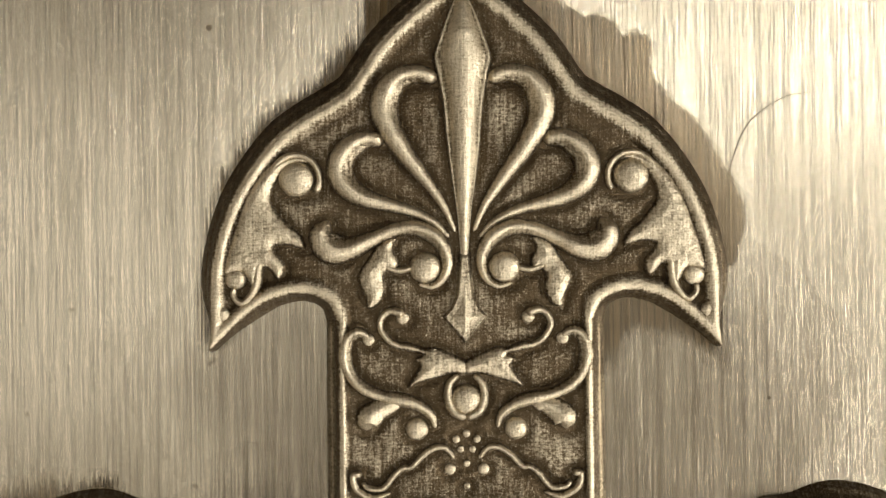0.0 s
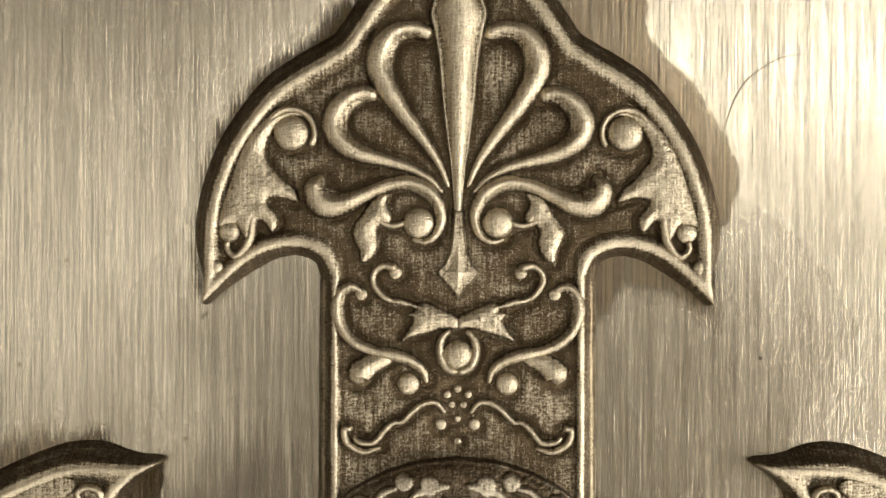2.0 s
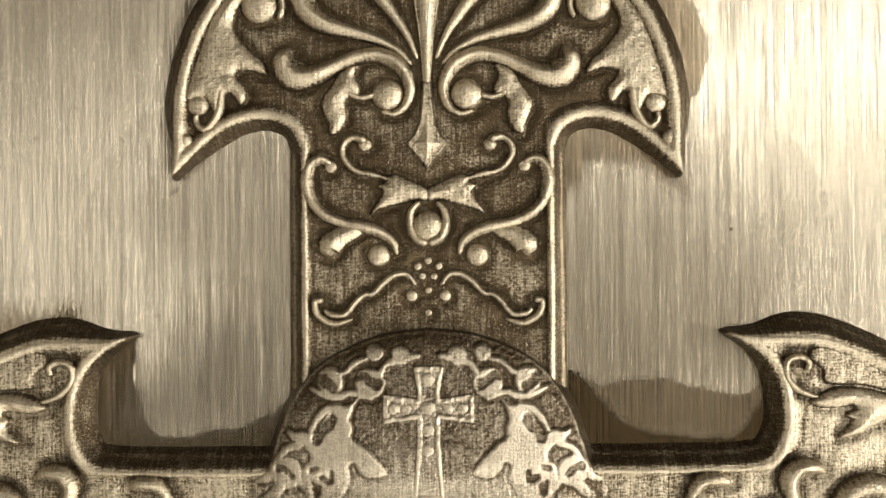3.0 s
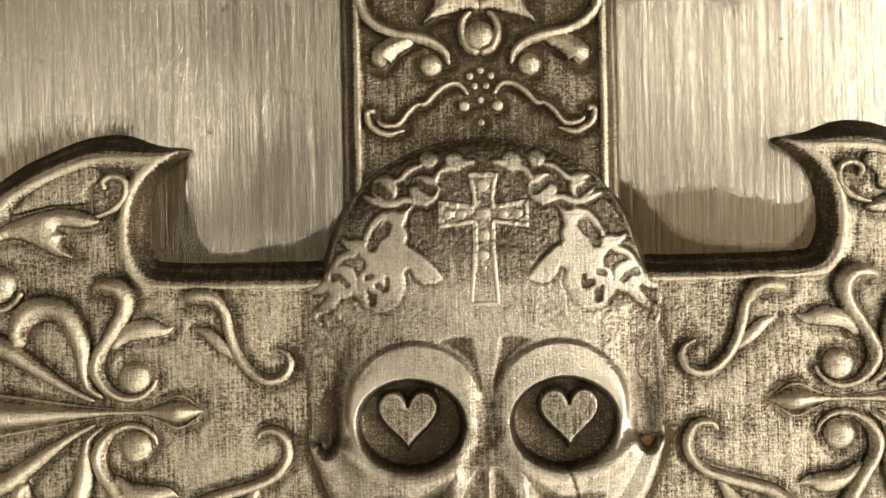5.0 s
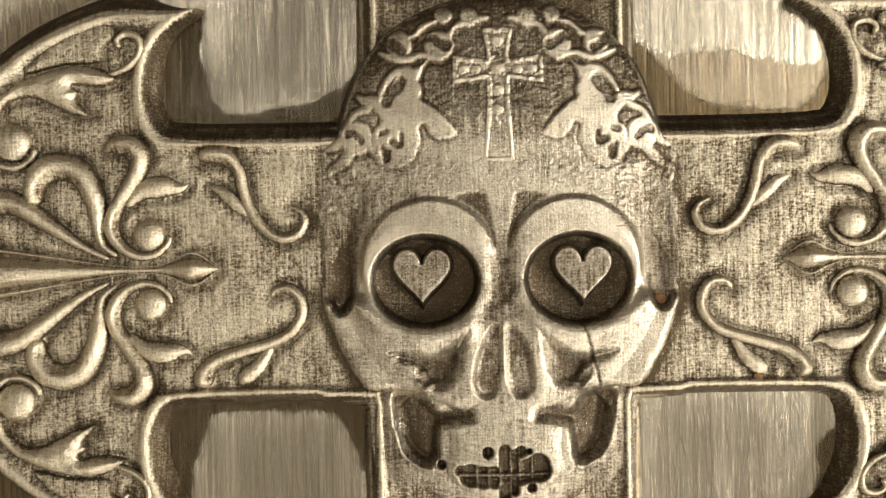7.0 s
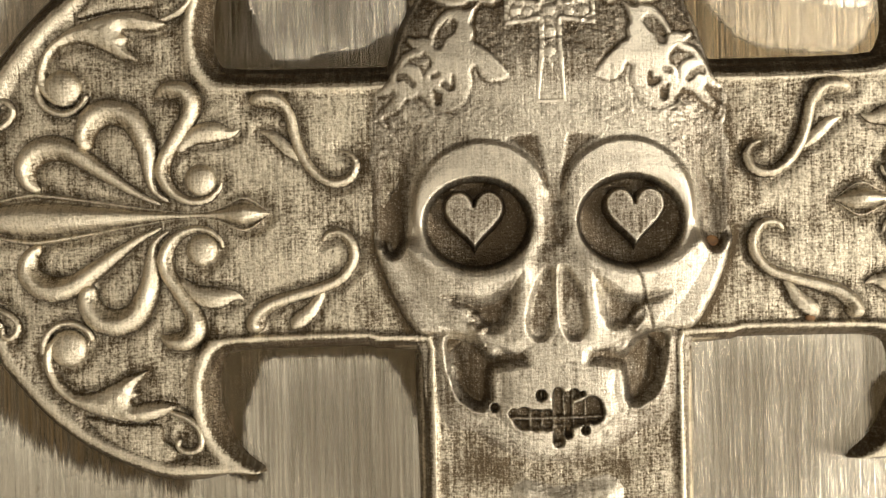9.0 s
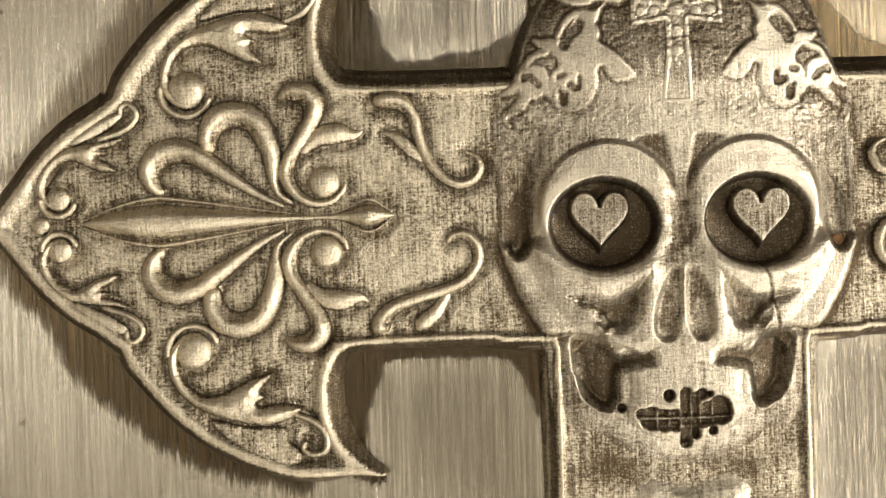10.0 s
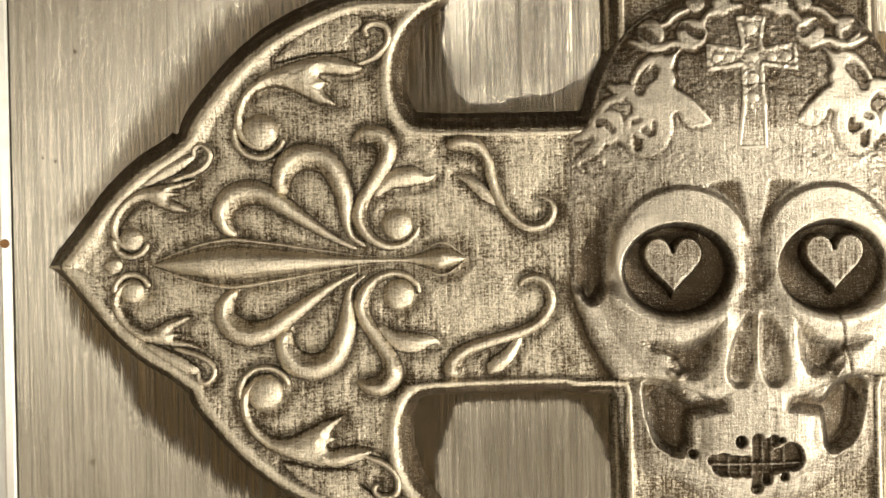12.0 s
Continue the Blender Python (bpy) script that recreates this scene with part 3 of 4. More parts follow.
def near_ornaments(x, y):
    """Distance from each point to the foot of the next ornament."""
    out = np.full(x.shape, 9.0)
    x0, y0, step = x[0, 0], y[0, 0], x[0, 1] - x[0, 0]
    for kind, points, mirrors in ORNAMENTS:
        c = glide(points, 5) if len(points) > 1 else np.array(points, float)
        for mx, my in mirrors:
            cx, cy, w = c[:, 0] * mx, c[:, 1] * my, c[:, 2] / 2
            i0, i1 = int((cx.min() - 2.2 - x0) / step), int((cx.max() + 2.2 - x0) / step) + 1
            j0, j1 = int((cy.min() - 2.2 - y0) / step), int((cy.max() + 2.2 - y0) / step) + 1
            gx, gy, o = x[j0:j1, i0:i1], y[j0:j1, i0:i1], out[j0:j1, i0:i1]
            for px, py, r in zip(cx, cy, w):
                np.minimum(o, np.hypot(gx - px, gy - py) - r, out=o)
    for points, _, mirrors in PLATES:
        for mx, my in mirrors:
            c = glide(points, 3, closed=True) * (mx, my)
            i0, i1 = int((c[:, 0].min() - 1.5 - x0) / step), int((c[:, 0].max() + 1.5 - x0) / step) + 1
            j0, j1 = int((c[:, 1].min() - 1.5 - y0) / step), int((c[:, 1].max() + 1.5 - y0) / step) + 1
            o = out[j0:j1, i0:i1]
            np.minimum(o, -inside(c, x[j0:j1, i0:i1], y[j0:j1, i0:i1]), out=o)
    return out


def cross_body():
    step = 0.11
    x, y = grid(-38.5, 38.5, -34.2, 45.0, step)
    half = x.shape[1] // 2
    d = inside(OUTLINE, x[:, : half + 1], y[:, : half + 1])
    e = inside(offset(OUTLINE, 1.12), x[:, : half + 1], y[:, : half + 1])
    d, e = (np.hstack([f, f[:, :half][:, ::-1]])[:, : x.shape[1]] for f in (d, e))
    # wall between the base line and the rim, then rim and ground; the rim is narrow along the straight edges
    straight = np.maximum((1 - ease(np.abs(x), 7.0, 8.2)) * (1 - ease(y, 23.0, 25.5)), (1 - ease(np.abs(y), 7.0, 8.0)) * (1 - ease(np.abs(x), 17.0, 18.6)))
    d = np.where(d > 0, d * (1 + 1.1 * straight), d)
    rise = np.where(d < 0, np.clip(e, 0, 9) / (np.clip(e, 0, 9) + np.maximum(-d, 1e-6)), 1.0)
    wall = np.interp(rise, [0, 0.06, 0.16, 0.38, 0.50, 0.80, 0.92, 1.0], [-0.3, -0.04, 0.08, 0.55, 0.62, 1.18, 1.28, 1.31])
    top = np.interp(d, [0, 0.08, 0.22, 0.40, 0.62, 0.88, 1.15], [1.31, 1.38, 1.41, 1.38, 1.22, GROUND - 0.04, GROUND])
    # Trench round the ornaments; oxide and contact shade are painted into it below.
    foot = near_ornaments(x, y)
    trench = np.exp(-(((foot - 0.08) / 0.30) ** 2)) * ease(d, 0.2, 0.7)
    z = np.where(d < 0, np.where(e > 0, wall, -0.3), top - 0.16 * trench + (0.022 * uneven(x, y, 0.5, 4) + 0.02 * uneven(x, y, 1.7, 6)) * ease(d, 0.0, 0.5))
    # hollow under the skull, where the eye sockets and the jaw gaps reach down
    z = z - 1.0 * (1 - ease(np.minimum(np.hypot(x / 9.3, (y + 0.6) / 5.0), np.hypot(x / 6.4, (y + 9.2) / 3.5)), 0.90, 1.0))
    crest = ease(rise, 0.86, 0.99) * (1 - ease(d, 0.34, 0.70))
    arms = 0.16 + 0.42 * ease(np.abs(x), 7.0, 10.0) * (1 - ease(np.abs(y), 12, 18))
    # Shadow beside the cheeks and under the chin is painted into the ground.
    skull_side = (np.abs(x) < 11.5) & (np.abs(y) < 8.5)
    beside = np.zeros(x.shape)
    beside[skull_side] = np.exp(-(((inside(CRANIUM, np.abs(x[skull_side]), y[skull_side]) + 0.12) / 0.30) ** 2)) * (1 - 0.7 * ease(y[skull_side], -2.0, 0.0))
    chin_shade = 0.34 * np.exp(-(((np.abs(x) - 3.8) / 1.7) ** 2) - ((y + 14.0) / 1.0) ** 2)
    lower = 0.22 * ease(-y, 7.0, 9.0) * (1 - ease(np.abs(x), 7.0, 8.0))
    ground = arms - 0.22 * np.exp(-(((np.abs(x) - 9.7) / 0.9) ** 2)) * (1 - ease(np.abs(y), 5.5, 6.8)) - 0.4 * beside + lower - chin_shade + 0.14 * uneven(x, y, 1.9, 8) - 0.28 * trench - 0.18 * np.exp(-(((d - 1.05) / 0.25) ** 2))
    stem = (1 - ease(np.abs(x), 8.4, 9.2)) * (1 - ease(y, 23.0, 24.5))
    # Brighter lines along the stem wall, at its foot and ledge.
    brightened = stem * (0.75 * np.exp(-(((rise - 0.42) / 0.10) ** 2)) + 0.4 * np.exp(-(((rise - 0.12) / 0.06) ** 2)))
    # The outer wall is coloured dark to stand for its shade.
    rub_shade = np.where(d > 0, np.maximum(crest * 0.80, ground), np.maximum(crest * 0.80, 0.10 + brightened))
    return sheet("cross_body", x, y, z, e > -0.1, BRASS, cross, "dark oxidised cast brass ground with painted shade and a raised rim", np.clip(rub_shade, 0, 1))



# ---- the skull, a height field
def half_shape(points):
    p = glide(points, 6)
    return np.vstack([p, p[::-1] * (-1, 1)])


CRANIUM = half_shape([(0, 14.4), (2.4, 14.1), (4.55, 13.3), (6.3, 12.1), (7.6, 10.1), (8.4, 7.9), (8.8, 6.9), (9.45, 6.2), (9.5, 4.4), (9.45, 1.5), (9.45, -0.6), (9.6, -2.0),
                      (9.0, -3.9), (8.4, -5.2), (7.4, -6.65), (5.9, -6.75), (4.9, -6.95), (3.6, -7.5), (2.2, -8.0), (0, -8.0)])
RECESS = glide([(7.0, 4.6), (7.0, 3.2), (7.5, 1.1), (7.7, -1.0), (7.95, -2.1), (8.35, -2.6), (8.8, -2.65), (9.2, -2.35), (9.5, -1.7), (10.2, 0), (10.2, 5.0), (8.4, 5.6)], 6, closed=True)
JAW = half_shape([(0, -6.0), (5.6, -6.2), (6.2, -8.0), (6.0, -9.6), (5.3, -11.0), (4.3, -12.0), (2.9, -12.9), (1.3, -13.5), (0, -13.6)])
RAMUS = half_shape([(0, -6.2), (6.6, -6.6), (6.9, -8.0), (6.8, -10.0), (6.2, -11.2), (5.0, -12.0), (0, -12.0)])
TEETH = half_shape([(0, -6.0), (2.4, -7.0), (3.3, -8.1), (3.55, -8.8), (3.4, -9.8), (3.6, -10.6), (3.2, -11.6), (1.6, -12.6), (0, -12.9)])
GAP = glide([(5.83, -7.02), (5.72, -8.46), (5.39, -9.73), (4.78, -10.47), (4.13, -10.78), (3.64, -10.38), (3.5, -9.48), (3.36, -8.71), (2.51, -8.49), (1.55, -8.4), (1.66, -7.74), (2.73, -7.53), (3.51, -7.81), (4.04, -7.31), (4.72, -6.93)], 6, closed=True)
HOLLOW = glide([(1.78, -3.42), (1.98, -4.25), (2.25, -5.56), (2.7, -6.51), (3.3, -6.73), (3.9, -6.66), (4.4, -6.28), (4.95, -5.49), (5.66, -5.11), (6.06, -4.62), (5.1, -4.65), (3.85, -4.68), (2.88, -4.23), (2.33, -3.77)], 6, closed=True)
CURL = [(4.82, -5.26), (4.24, -5.75), (3.83, -6.36), (4.2, -6.65), (4.55, -6.28)]
NOSTRIL = glide([(0.64, -3.45), (0.22, -3.34), (0.16, -4.42), (0.23, -5.86), (0.49, -6.81), (0.98, -7.07), (1.42, -6.73), (1.51, -5.88), (1.21, -4.58)], 6, closed=True)
LEAF = glide([(3.56, 10.97), (3.91, 10.51), (4.19, 9.73), (4.0, 9.2), (4.11, 8.78), (3.63, 8.43), (3.14, 8.02), (2.65, 7.43), (2.22, 6.84), (3.02, 6.59), (3.62, 6.82), (3.96, 7.41), (4.26, 7.22), (4.19, 6.68), (4.36, 6.2), (4.65, 5.63), (5.18, 5.26), (5.83, 5.22), (6.44, 5.57), (6.75, 6.1), (6.81, 6.51), (6.58, 6.82), (6.29, 7.42), (6.3, 7.9), (6.79, 8.37), (7.4, 8.89), (6.8, 9.08), (6.33, 9.03), (5.96, 8.8), (5.73, 9.34), (5.33, 10.01), (4.74, 10.41), (4.14, 10.51)], 3, closed=True)
# round curls of the filigree: x, y, radius
CURLS = [(5.6, 6.41, 1.25), (7.61, 6.79, 0.89), (3.11, 11.59, 0.8), (5.23, 11.72, 0.72), (1.5, 13.05, 0.51), (2.84, 13.2, 0.48)]
# stems between the curls: x, y, half width at each bend
STEMS = [
    [(7.4, 8.95, 0.18), (6.85, 8.43, 0.24), (7.68, 8.05, 0.18), (8.2, 7.14, 0.27), (8.73, 6.48, 0.27), (9.59, 6.22, 0.12)],
    [(7.94, 6.07, 0.3), (8.47, 5.47, 0.27), (9.12, 5.04, 0.15), (8.87, 4.5, 0.06)],
    [(7.05, 6.45, 0.24), (6.57, 5.98, 0.24)],
    [(3.11, 10.89, 0.24), (4.1, 11.11, 0.18), (4.63, 10.92, 0.21), (5.35, 10.96, 0.24), (6.25, 11.3, 0.12)],
    [(0.61, 13.03, 0.15), (1.5, 12.89, 0.27), (2.24, 12.58, 0.15), (2.56, 12.09, 0.18)],
    [(3.29, 12.86, 0.12), (3.89, 12.67, 0.18), (4.47, 12.12, 0.15), (5.07, 12.16, 0.15)],
    [(4.74, 10.32, 0.24), (5.45, 10.19, 0.24), (5.98, 9.64, 0.18), (6.27, 9.09, 0.15)],
]
# cuts inside the curls
CUTS = [
    [(2.73, 11.55, 0.27), (3.09, 11.72, 0.21), (3.46, 12.02, 0.18), (3.81, 11.89, 0.12)],
    [(5.06, 11.33, 0.21), (5.36, 11.56, 0.24), (5.72, 11.85, 0.24), (5.49, 11.98, 0.12)],
    [(5.14, 9.71, 0.24), (5.38, 9.35, 0.27), (5.73, 9.1, 0.27), (5.9, 8.68, 0.27)],
    [(5.21, 6.9, 0.09), (5.26, 6.37, 0.15), (5.68, 6.54, 0.15)],
    [(5.97, 5.99, 0.18), (6.02, 5.69, 0.18), (6.21, 6.29, 0.06)],
    [(7.35, 6.62, 0.15), (7.72, 6.97, 0.15), (8.08, 7.03, 0.18)],
    [(5.99, 7.07, 0.12), (6.29, 7.0, 0.12)],
]
BROW = glide([(0.85, 3.76), (1.62, 3.81), (2.4, 3.61), (1.79, 3.21), (1.18, 2.62), (0.75, 1.85), (0.37, 0.84), (0.26, 1.27), (0.52, 2.34), (0.65, 3.11)], 6, closed=True)
NECK = glide([(-2.3, -14.9), (0.5, -15.1), (3.1, -14.9), (3.4, -18), (3.2, -24), (-2.4, -24), (-2.6, -18)], 4, closed=True)
SOCKET = (4.10, -0.86, 2.92, 2.47)


def dome(d, height, reach):
    t = 1 - np.clip(d / reach, 0, 1)
    return np.where(d > 0, height * np.sqrt(np.clip(1 - t * t, 0, 1)), d * 2.5)


def capsule(x, y, ax, ay, bx, by):
    ex, ey = bx - ax, by - ay
    t = np.clip(((x - ax) * ex + (y - ay) * ey) / (ex * ex + ey * ey), 0, 1)
    return np.hypot(x - ax - t * ex, y - ay - t * ey)


def strand(x, y, points):
    """Distance to a bent band of varying half width, negative within."""
    out = np.full(x.shape, 9.0)
    c = glide(points, 4)
    for (px, py, pr), (qx, qy, qr) in zip(c, c[1:]):
        ex, ey = qx - px, qy - py
        t = np.clip(((x - px) * ex + (y - py) * ey) / (ex * ex + ey * ey + 1e-9), 0, 1)
        out = np.minimum(out, np.hypot(x - px - t * ex, y - py - t * ey) - pr - t * (qr - pr))
    return out


def filigree_field(ax, y):
    """How far a point lies within the raised filigree, and within its cuts."""
    d = inside(LEAF, ax, y)
    for cx, cy, r in CURLS:
        d = np.maximum(d, r - np.hypot(ax - cx, y - cy))
    for stem in STEMS:
        d = np.maximum(d, -strand(ax, y, stem))
    cut = np.full(ax.shape, 9.0)
    for points in CUTS:
        cut = np.minimum(cut, strand(ax, y, points))
    return d, cut


def skull_field(x, y):
    """Height of the skull over the plate, and its rub with recess shade painted in."""
    ax = np.abs(x)
    cr = inside(CRANIUM, ax, y)
    outer = ease(ax, 6.0, 8.0)
    up, low = ease(y, 5.5, 8.0), 1 - ease((y + 4.2 - 2.1 * outer) / (4.2 - 3.5 * outer), 0, 1)
    cr = cr + (0.22 * uneven(x, y, 1.3, 71) + 0.12 * uneven(x, y, 0.4, 72)) * (1 - up) * (1 - low)
    z = dome(cr, 0.05 + 0.55 * up + 0.62 * low, 1.1 - 0.15 * up - 0.5 * low)
    z = z + 1.22 * np.clip(1 - (x / 9.6) ** 2 - ((y - 3.8) / 12.6) ** 2, 0, 1) ** 0.9 * (cr > 0)
    # jaw, chin and upper jaw
    chin = inside(JAW, ax, y)
    z_jaw = np.where(chin > -0.3, 0.82 * ease(chin, -0.5, 2.0) - 0.06, -1.0) + 0.16 * np.exp(-((ax / 3.0) ** 2) - ((y + 12.4) / 0.9) ** 2)
    ramus = inside(RAMUS, ax, y)
    z_jaw = np.maximum(z_jaw, np.where(ramus > -0.3, 0.30 * ease(ramus, -0.4, 0.9) - 0.06, -1.0))
    gap = inside(GAP, ax, y) + 0.05 * uneven(x, y, 0.8, 21) + 0.03 * uneven(x, y, 0.3, 22)
    open_gap = ease(gap, -0.25, 0.5) * (0.42 + 0.58 * ease(ax, 2.7, 3.9))
    z_jaw = z_jaw - 0.84 * open_gap + 0.13 * np.exp(-(((gap + 0.24) / 0.15) ** 2)) * (ax > 3.8)
    z_teeth = dome(inside(TEETH, ax, y), 0.80, 1.4) + 0.26 * np.sqrt(np.clip(1 - (x / 4) ** 2 - ((y + 9.5) / 4) ** 2, 0, 1))
    z_teeth = z_teeth - 0.84 * open_gap
    z = np.maximum(np.maximum(z, z_jaw), z_teeth)
    rub_shade = 0.60 + 0.0 * x
    # raised ring round each eye, its outer edge standing over the temple
    ring = (1 - np.hypot((ax - 3.85) / 3.68, (y + 0.05) / 3.62)) * 3.6
    over = ease(y, -3.2, -0.4)
    z = z + 0.24 * ease(ring, -0.14, 0.30) * over * ease(ax, 0.0, 0.9)
    q = np.hypot((ax - SOCKET[0]) / SOCKET[2], (y - SOCKET[1]) / SOCKET[3])
    z = z + (0.05 + 0.09 * ease(ax, 5.0, 6.8)) * np.exp(-(((q - 1.20) / 0.22) ** 2)) * (cr > 0.2) + 0.26 * np.exp(-(((q - 1.20) / 0.22) ** 2)) * (1 - over) * ease(ax, 0.9, 1.8)
    # temple recess between the ring and the outer edge of the skull
    recess = inside(RECESS, ax, y)
    sunk = ease(recess, -0.15 - 0.35 * ease(y, -2.0, 0.5), 0.6 + 0.4 * ease(y, -2.0, 0.5)) * (1 - 0.7 * ease(y, 0.6, 4.8))
    z = z * (1 - sunk) + (-0.20 + 0.28 * ease(ax, 8.5, 9.5)) * sunk
    # wedges over the nose bridge, hollows of the cheeks
    brow = inside(BROW, ax, y)
    z = z - 0.13 * ease(brow, -0.14, 0.20)
    bridge = np.exp(-((ax / 0.9) ** 2)) * ease(y, -3.8, -0.4) * (1 - ease(y, 0.4, 2.8))
    z = z - 0.22 * bridge + 0.06 * bridge * uneven(x, y, 0.4, 46)
    hollow = inside(HOLLOW, ax, y)
    dip = ease(hollow, -0.18, 0.75)
    z = z - 0.66 * dip + 0.03 * uneven(x, y, 0.32, 41) * ease(hollow, -0.3, 0.2)
    for (px, py), (qx, qy) in zip(CURL, CURL[1:]):
        z = z + 0.16 * np.exp(-((capsule(ax, y, px, py, qx, qy) / 0.17) ** 2))
    # eye sockets
    floor = -0.38 + 0.72 * np.clip(q, 0, 1.2) ** 3 + 0.02 * uneven(x, y, 0.7, 43)
    deep = 1 - ease(q, 0.90, 1.04)
    z = z * (1 - deep) + floor * deep
    # nose: two slots between a ridge and raised flanks
    slot = inside(NOSTRIL, ax, y)
    z = z - 0.42 * ease(slot, -0.26, 0.24) + 0.03 * uneven(x, y, 0.22, 44) * ease(slot, 0, 0.3)
    z = z + 0.10 * np.exp(-((capsule(ax, y, 1.7, -3.9, 2.0, -7.0) / 0.45) ** 2)) - 0.12 * np.exp(-((ax / 0.3) ** 2)) * ease(y, -7.2, -6.2) * (1 - ease(y, -4.6, -3.6))
    # stitched mouth: a row of dark beads under crossing stitches
    lips = 0.0 * x
    for sx, sy, r in ((-1.85, -11.25, 0.62), (-1.2, -11.35, 0.58), (-0.62, -11.35, 0.56), (0.0, -11.3, 0.5), (0.62, -11.2, 0.6), (1.2, -11.05, 0.66), (1.72, -10.75, 0.62), (1.85, -11.05, 0.58)):
        lips = np.maximum(lips, 1 - ease(np.hypot(x - sx, y - sy), r - 0.12, r + 0.08))
    for sx, ya, yb, r in ((-0.02, -9.95, -12.6, 0.26), (0.48, -10.1, -12.2, 0.17), (-0.92, -10.02, -10.04, 0.24), (0.82, -10.0, -10.02, 0.24), (1.27, -10.0, -10.02, 0.10),
                          (-2.38, -11.0, -11.02, 0.24), (-3.4, -10.65, -10.7, 0.16), (1.4, -11.95, -12.0, 0.18)):
        lips = np.maximum(lips, 1 - ease(capsule(x, y, sx, ya, sx, yb), r, r + 0.10))
    z = z - 0.62 * lips
    thread = np.exp(-(((y + 11.28) / 0.10) ** 2)) + 0.5 * np.exp(-(((y + 11.75) / 0.09) ** 2))
    for sx in (-1.52, -0.9, -0.28, 0.28, 0.76, 1.42):
        thread = np.maximum(thread, 0.8 * np.exp(-(((x - sx) / 0.07) ** 2)))
    z = z + 0.26 * lips * thread
    # a crack below one eye, worn cheeks
    crack = capsule(x, y, 4.20, -3.25, 4.75, -4.9)
    crack = np.minimum(crack, capsule(x, y, 4.75, -4.9, 5.15, -6.6))
    z = z - 0.12 * (1 - ease(crack, 0.03, 0.12))
    chips = np.exp(-(((ax - 5.2) / 0.7) ** 2) - ((y + 4.9) / 0.35) ** 2)
    z = z - 0.07 * chips * ease(uneven(x, y, 0.35, 45), 0.1, 0.5)
    # filigree of the crown on a sunk hammered ground
    fd, cuts = filigree_field(ax, y)
    fd = fd + 0.035 * uneven(x, y, 0.35, 53)
    lace = ease(fd, -0.07, 0.09)
    cut = 1 - ease(cuts + 0.04 * uneven(x, y, 0.25, 11), -0.06, 0.10)
    crown = np.maximum(ease(y, 6.2, 7.0), ease(y, 5.0, 5.8) * ease(ax, 6.2, 7.0)) * ease(cr, 0.02, 0.25)
    back = crown * (1 - lace) * (1 - 0.4 * ease(-x, 4.2, 5.0) * (1 - ease(y, 9.6, 10.6)))
    fade = ease(y, 6.4, 9.6)
    side = ease(ax, 5.4, 6.6) * ease(y, 1.0, 3.6) * (1 - ease(y, 5.9, 6.6)) * ease(cr, 0.1, 0.5)
    rest = ease(y, 3.6, 4.6) * ease(cr, 0.3, 1.0) * (1 - ease(y, 5.2, 6.2)) * 0.5
    pitted = np.clip(back * (0.45 + 0.55 * fade) + 0.8 * side + rest * (1 - lace), 0, 1)
    z = z - (0.07 + 0.08 * fade) * back - 0.15 * cut * lace
    z = z - 0.05 * np.exp(-(((fd + 0.10) / 0.12) ** 2)) * (1 - lace) * (y > 4.4) * (cr > 0.2) * (ax > 2.3)
    z = z + pitted * (0.034 * uneven(x, y, 0.15, 2) + 0.018 * uneven(x, y, 0.34, 7) + 0.02 * ripple(x, y, 0.13, 2))
    z = z + 0.03 * lace * ease(fd, 0.0, 0.2) + 0.012 * ripple(x, y, 1.3, 4) + 0.014 * uneven(x, y, 0.8, 9)
    # below the chin
    below = inside(NECK, x, y) + 0.2 * uneven(x, y, 1.1, 31)
    neck = np.where(below > -0.3, 0.46 * ease(below, -0.4, 1.1) - 0.06, -1.0)
    z = np.maximum(z, neck)
    # Besides oxide, shade is painted into sockets, gaps, nostrils, hollows and chin sides.
    rub_shade = rub_shade + (0.08 + 0.16 * ease(ax, 5.0, 6.8)) * np.exp(-(((q - 1.12) / 0.12) ** 2)) + 0.13 * ease(ring, -0.05, 0.4) * over + 0.08 * np.exp(-(((ax - 6.6) / 2.2) ** 2) - ((y + 4.4) / 1.6) ** 2) + 0.14 * np.exp(-(((ax - 7.6) / 0.25) ** 2)) * ease(recess, -0.5, 0.1)
    rub_shade = rub_shade - 0.58 * cut * lace - (0.26 + 0.18 * fade) * back + 0.16 * lace * crown - 0.10 * side - 0.50 * dip - 0.70 * lips * (1 - 0.6 * np.clip(thread, 0, 1)) - 0.52 * ease(brow, -0.1, 0.15) - 0.16 * bridge
    rub_shade = rub_shade - 0.28 * np.exp(-(((fd + 0.08) / 0.11) ** 2)) * (1 - lace) * (y > 4.4) * (ax > 2.3)
    rub_shade = rub_shade - 0.30 * np.exp(-(((ax - 4.2) / 1.4) ** 2) - ((y + 13.0) / 0.7) ** 2) - 0.30 * (1 - ease(chin, -0.2, 0.8)) * (y < -7.5) * (1 - ease(below, -0.3, 0.3)) + 0.14 * uneven(x, y, 0.9, 12) * uneven(x, y, 0.3, 13) + 0.09 * uneven(x, y, 1.6, 14)
    rub_shade = rub_shade - 0.74 * deep - 0.42 * ease(slot, -0.1, 0.3) - 0.28 * np.exp(-((ax / 1.5) ** 2)) * ease(y, -4.2, -2.6) * (1 - ease(y, 0.2, 2.0)) * (0.7 + 0.8 * uneven(x, y, 0.5, 47)) - 0.56 * ease(gap, -0.15, 0.4) - 0.22 * ease(y, 12.0, 13.8)
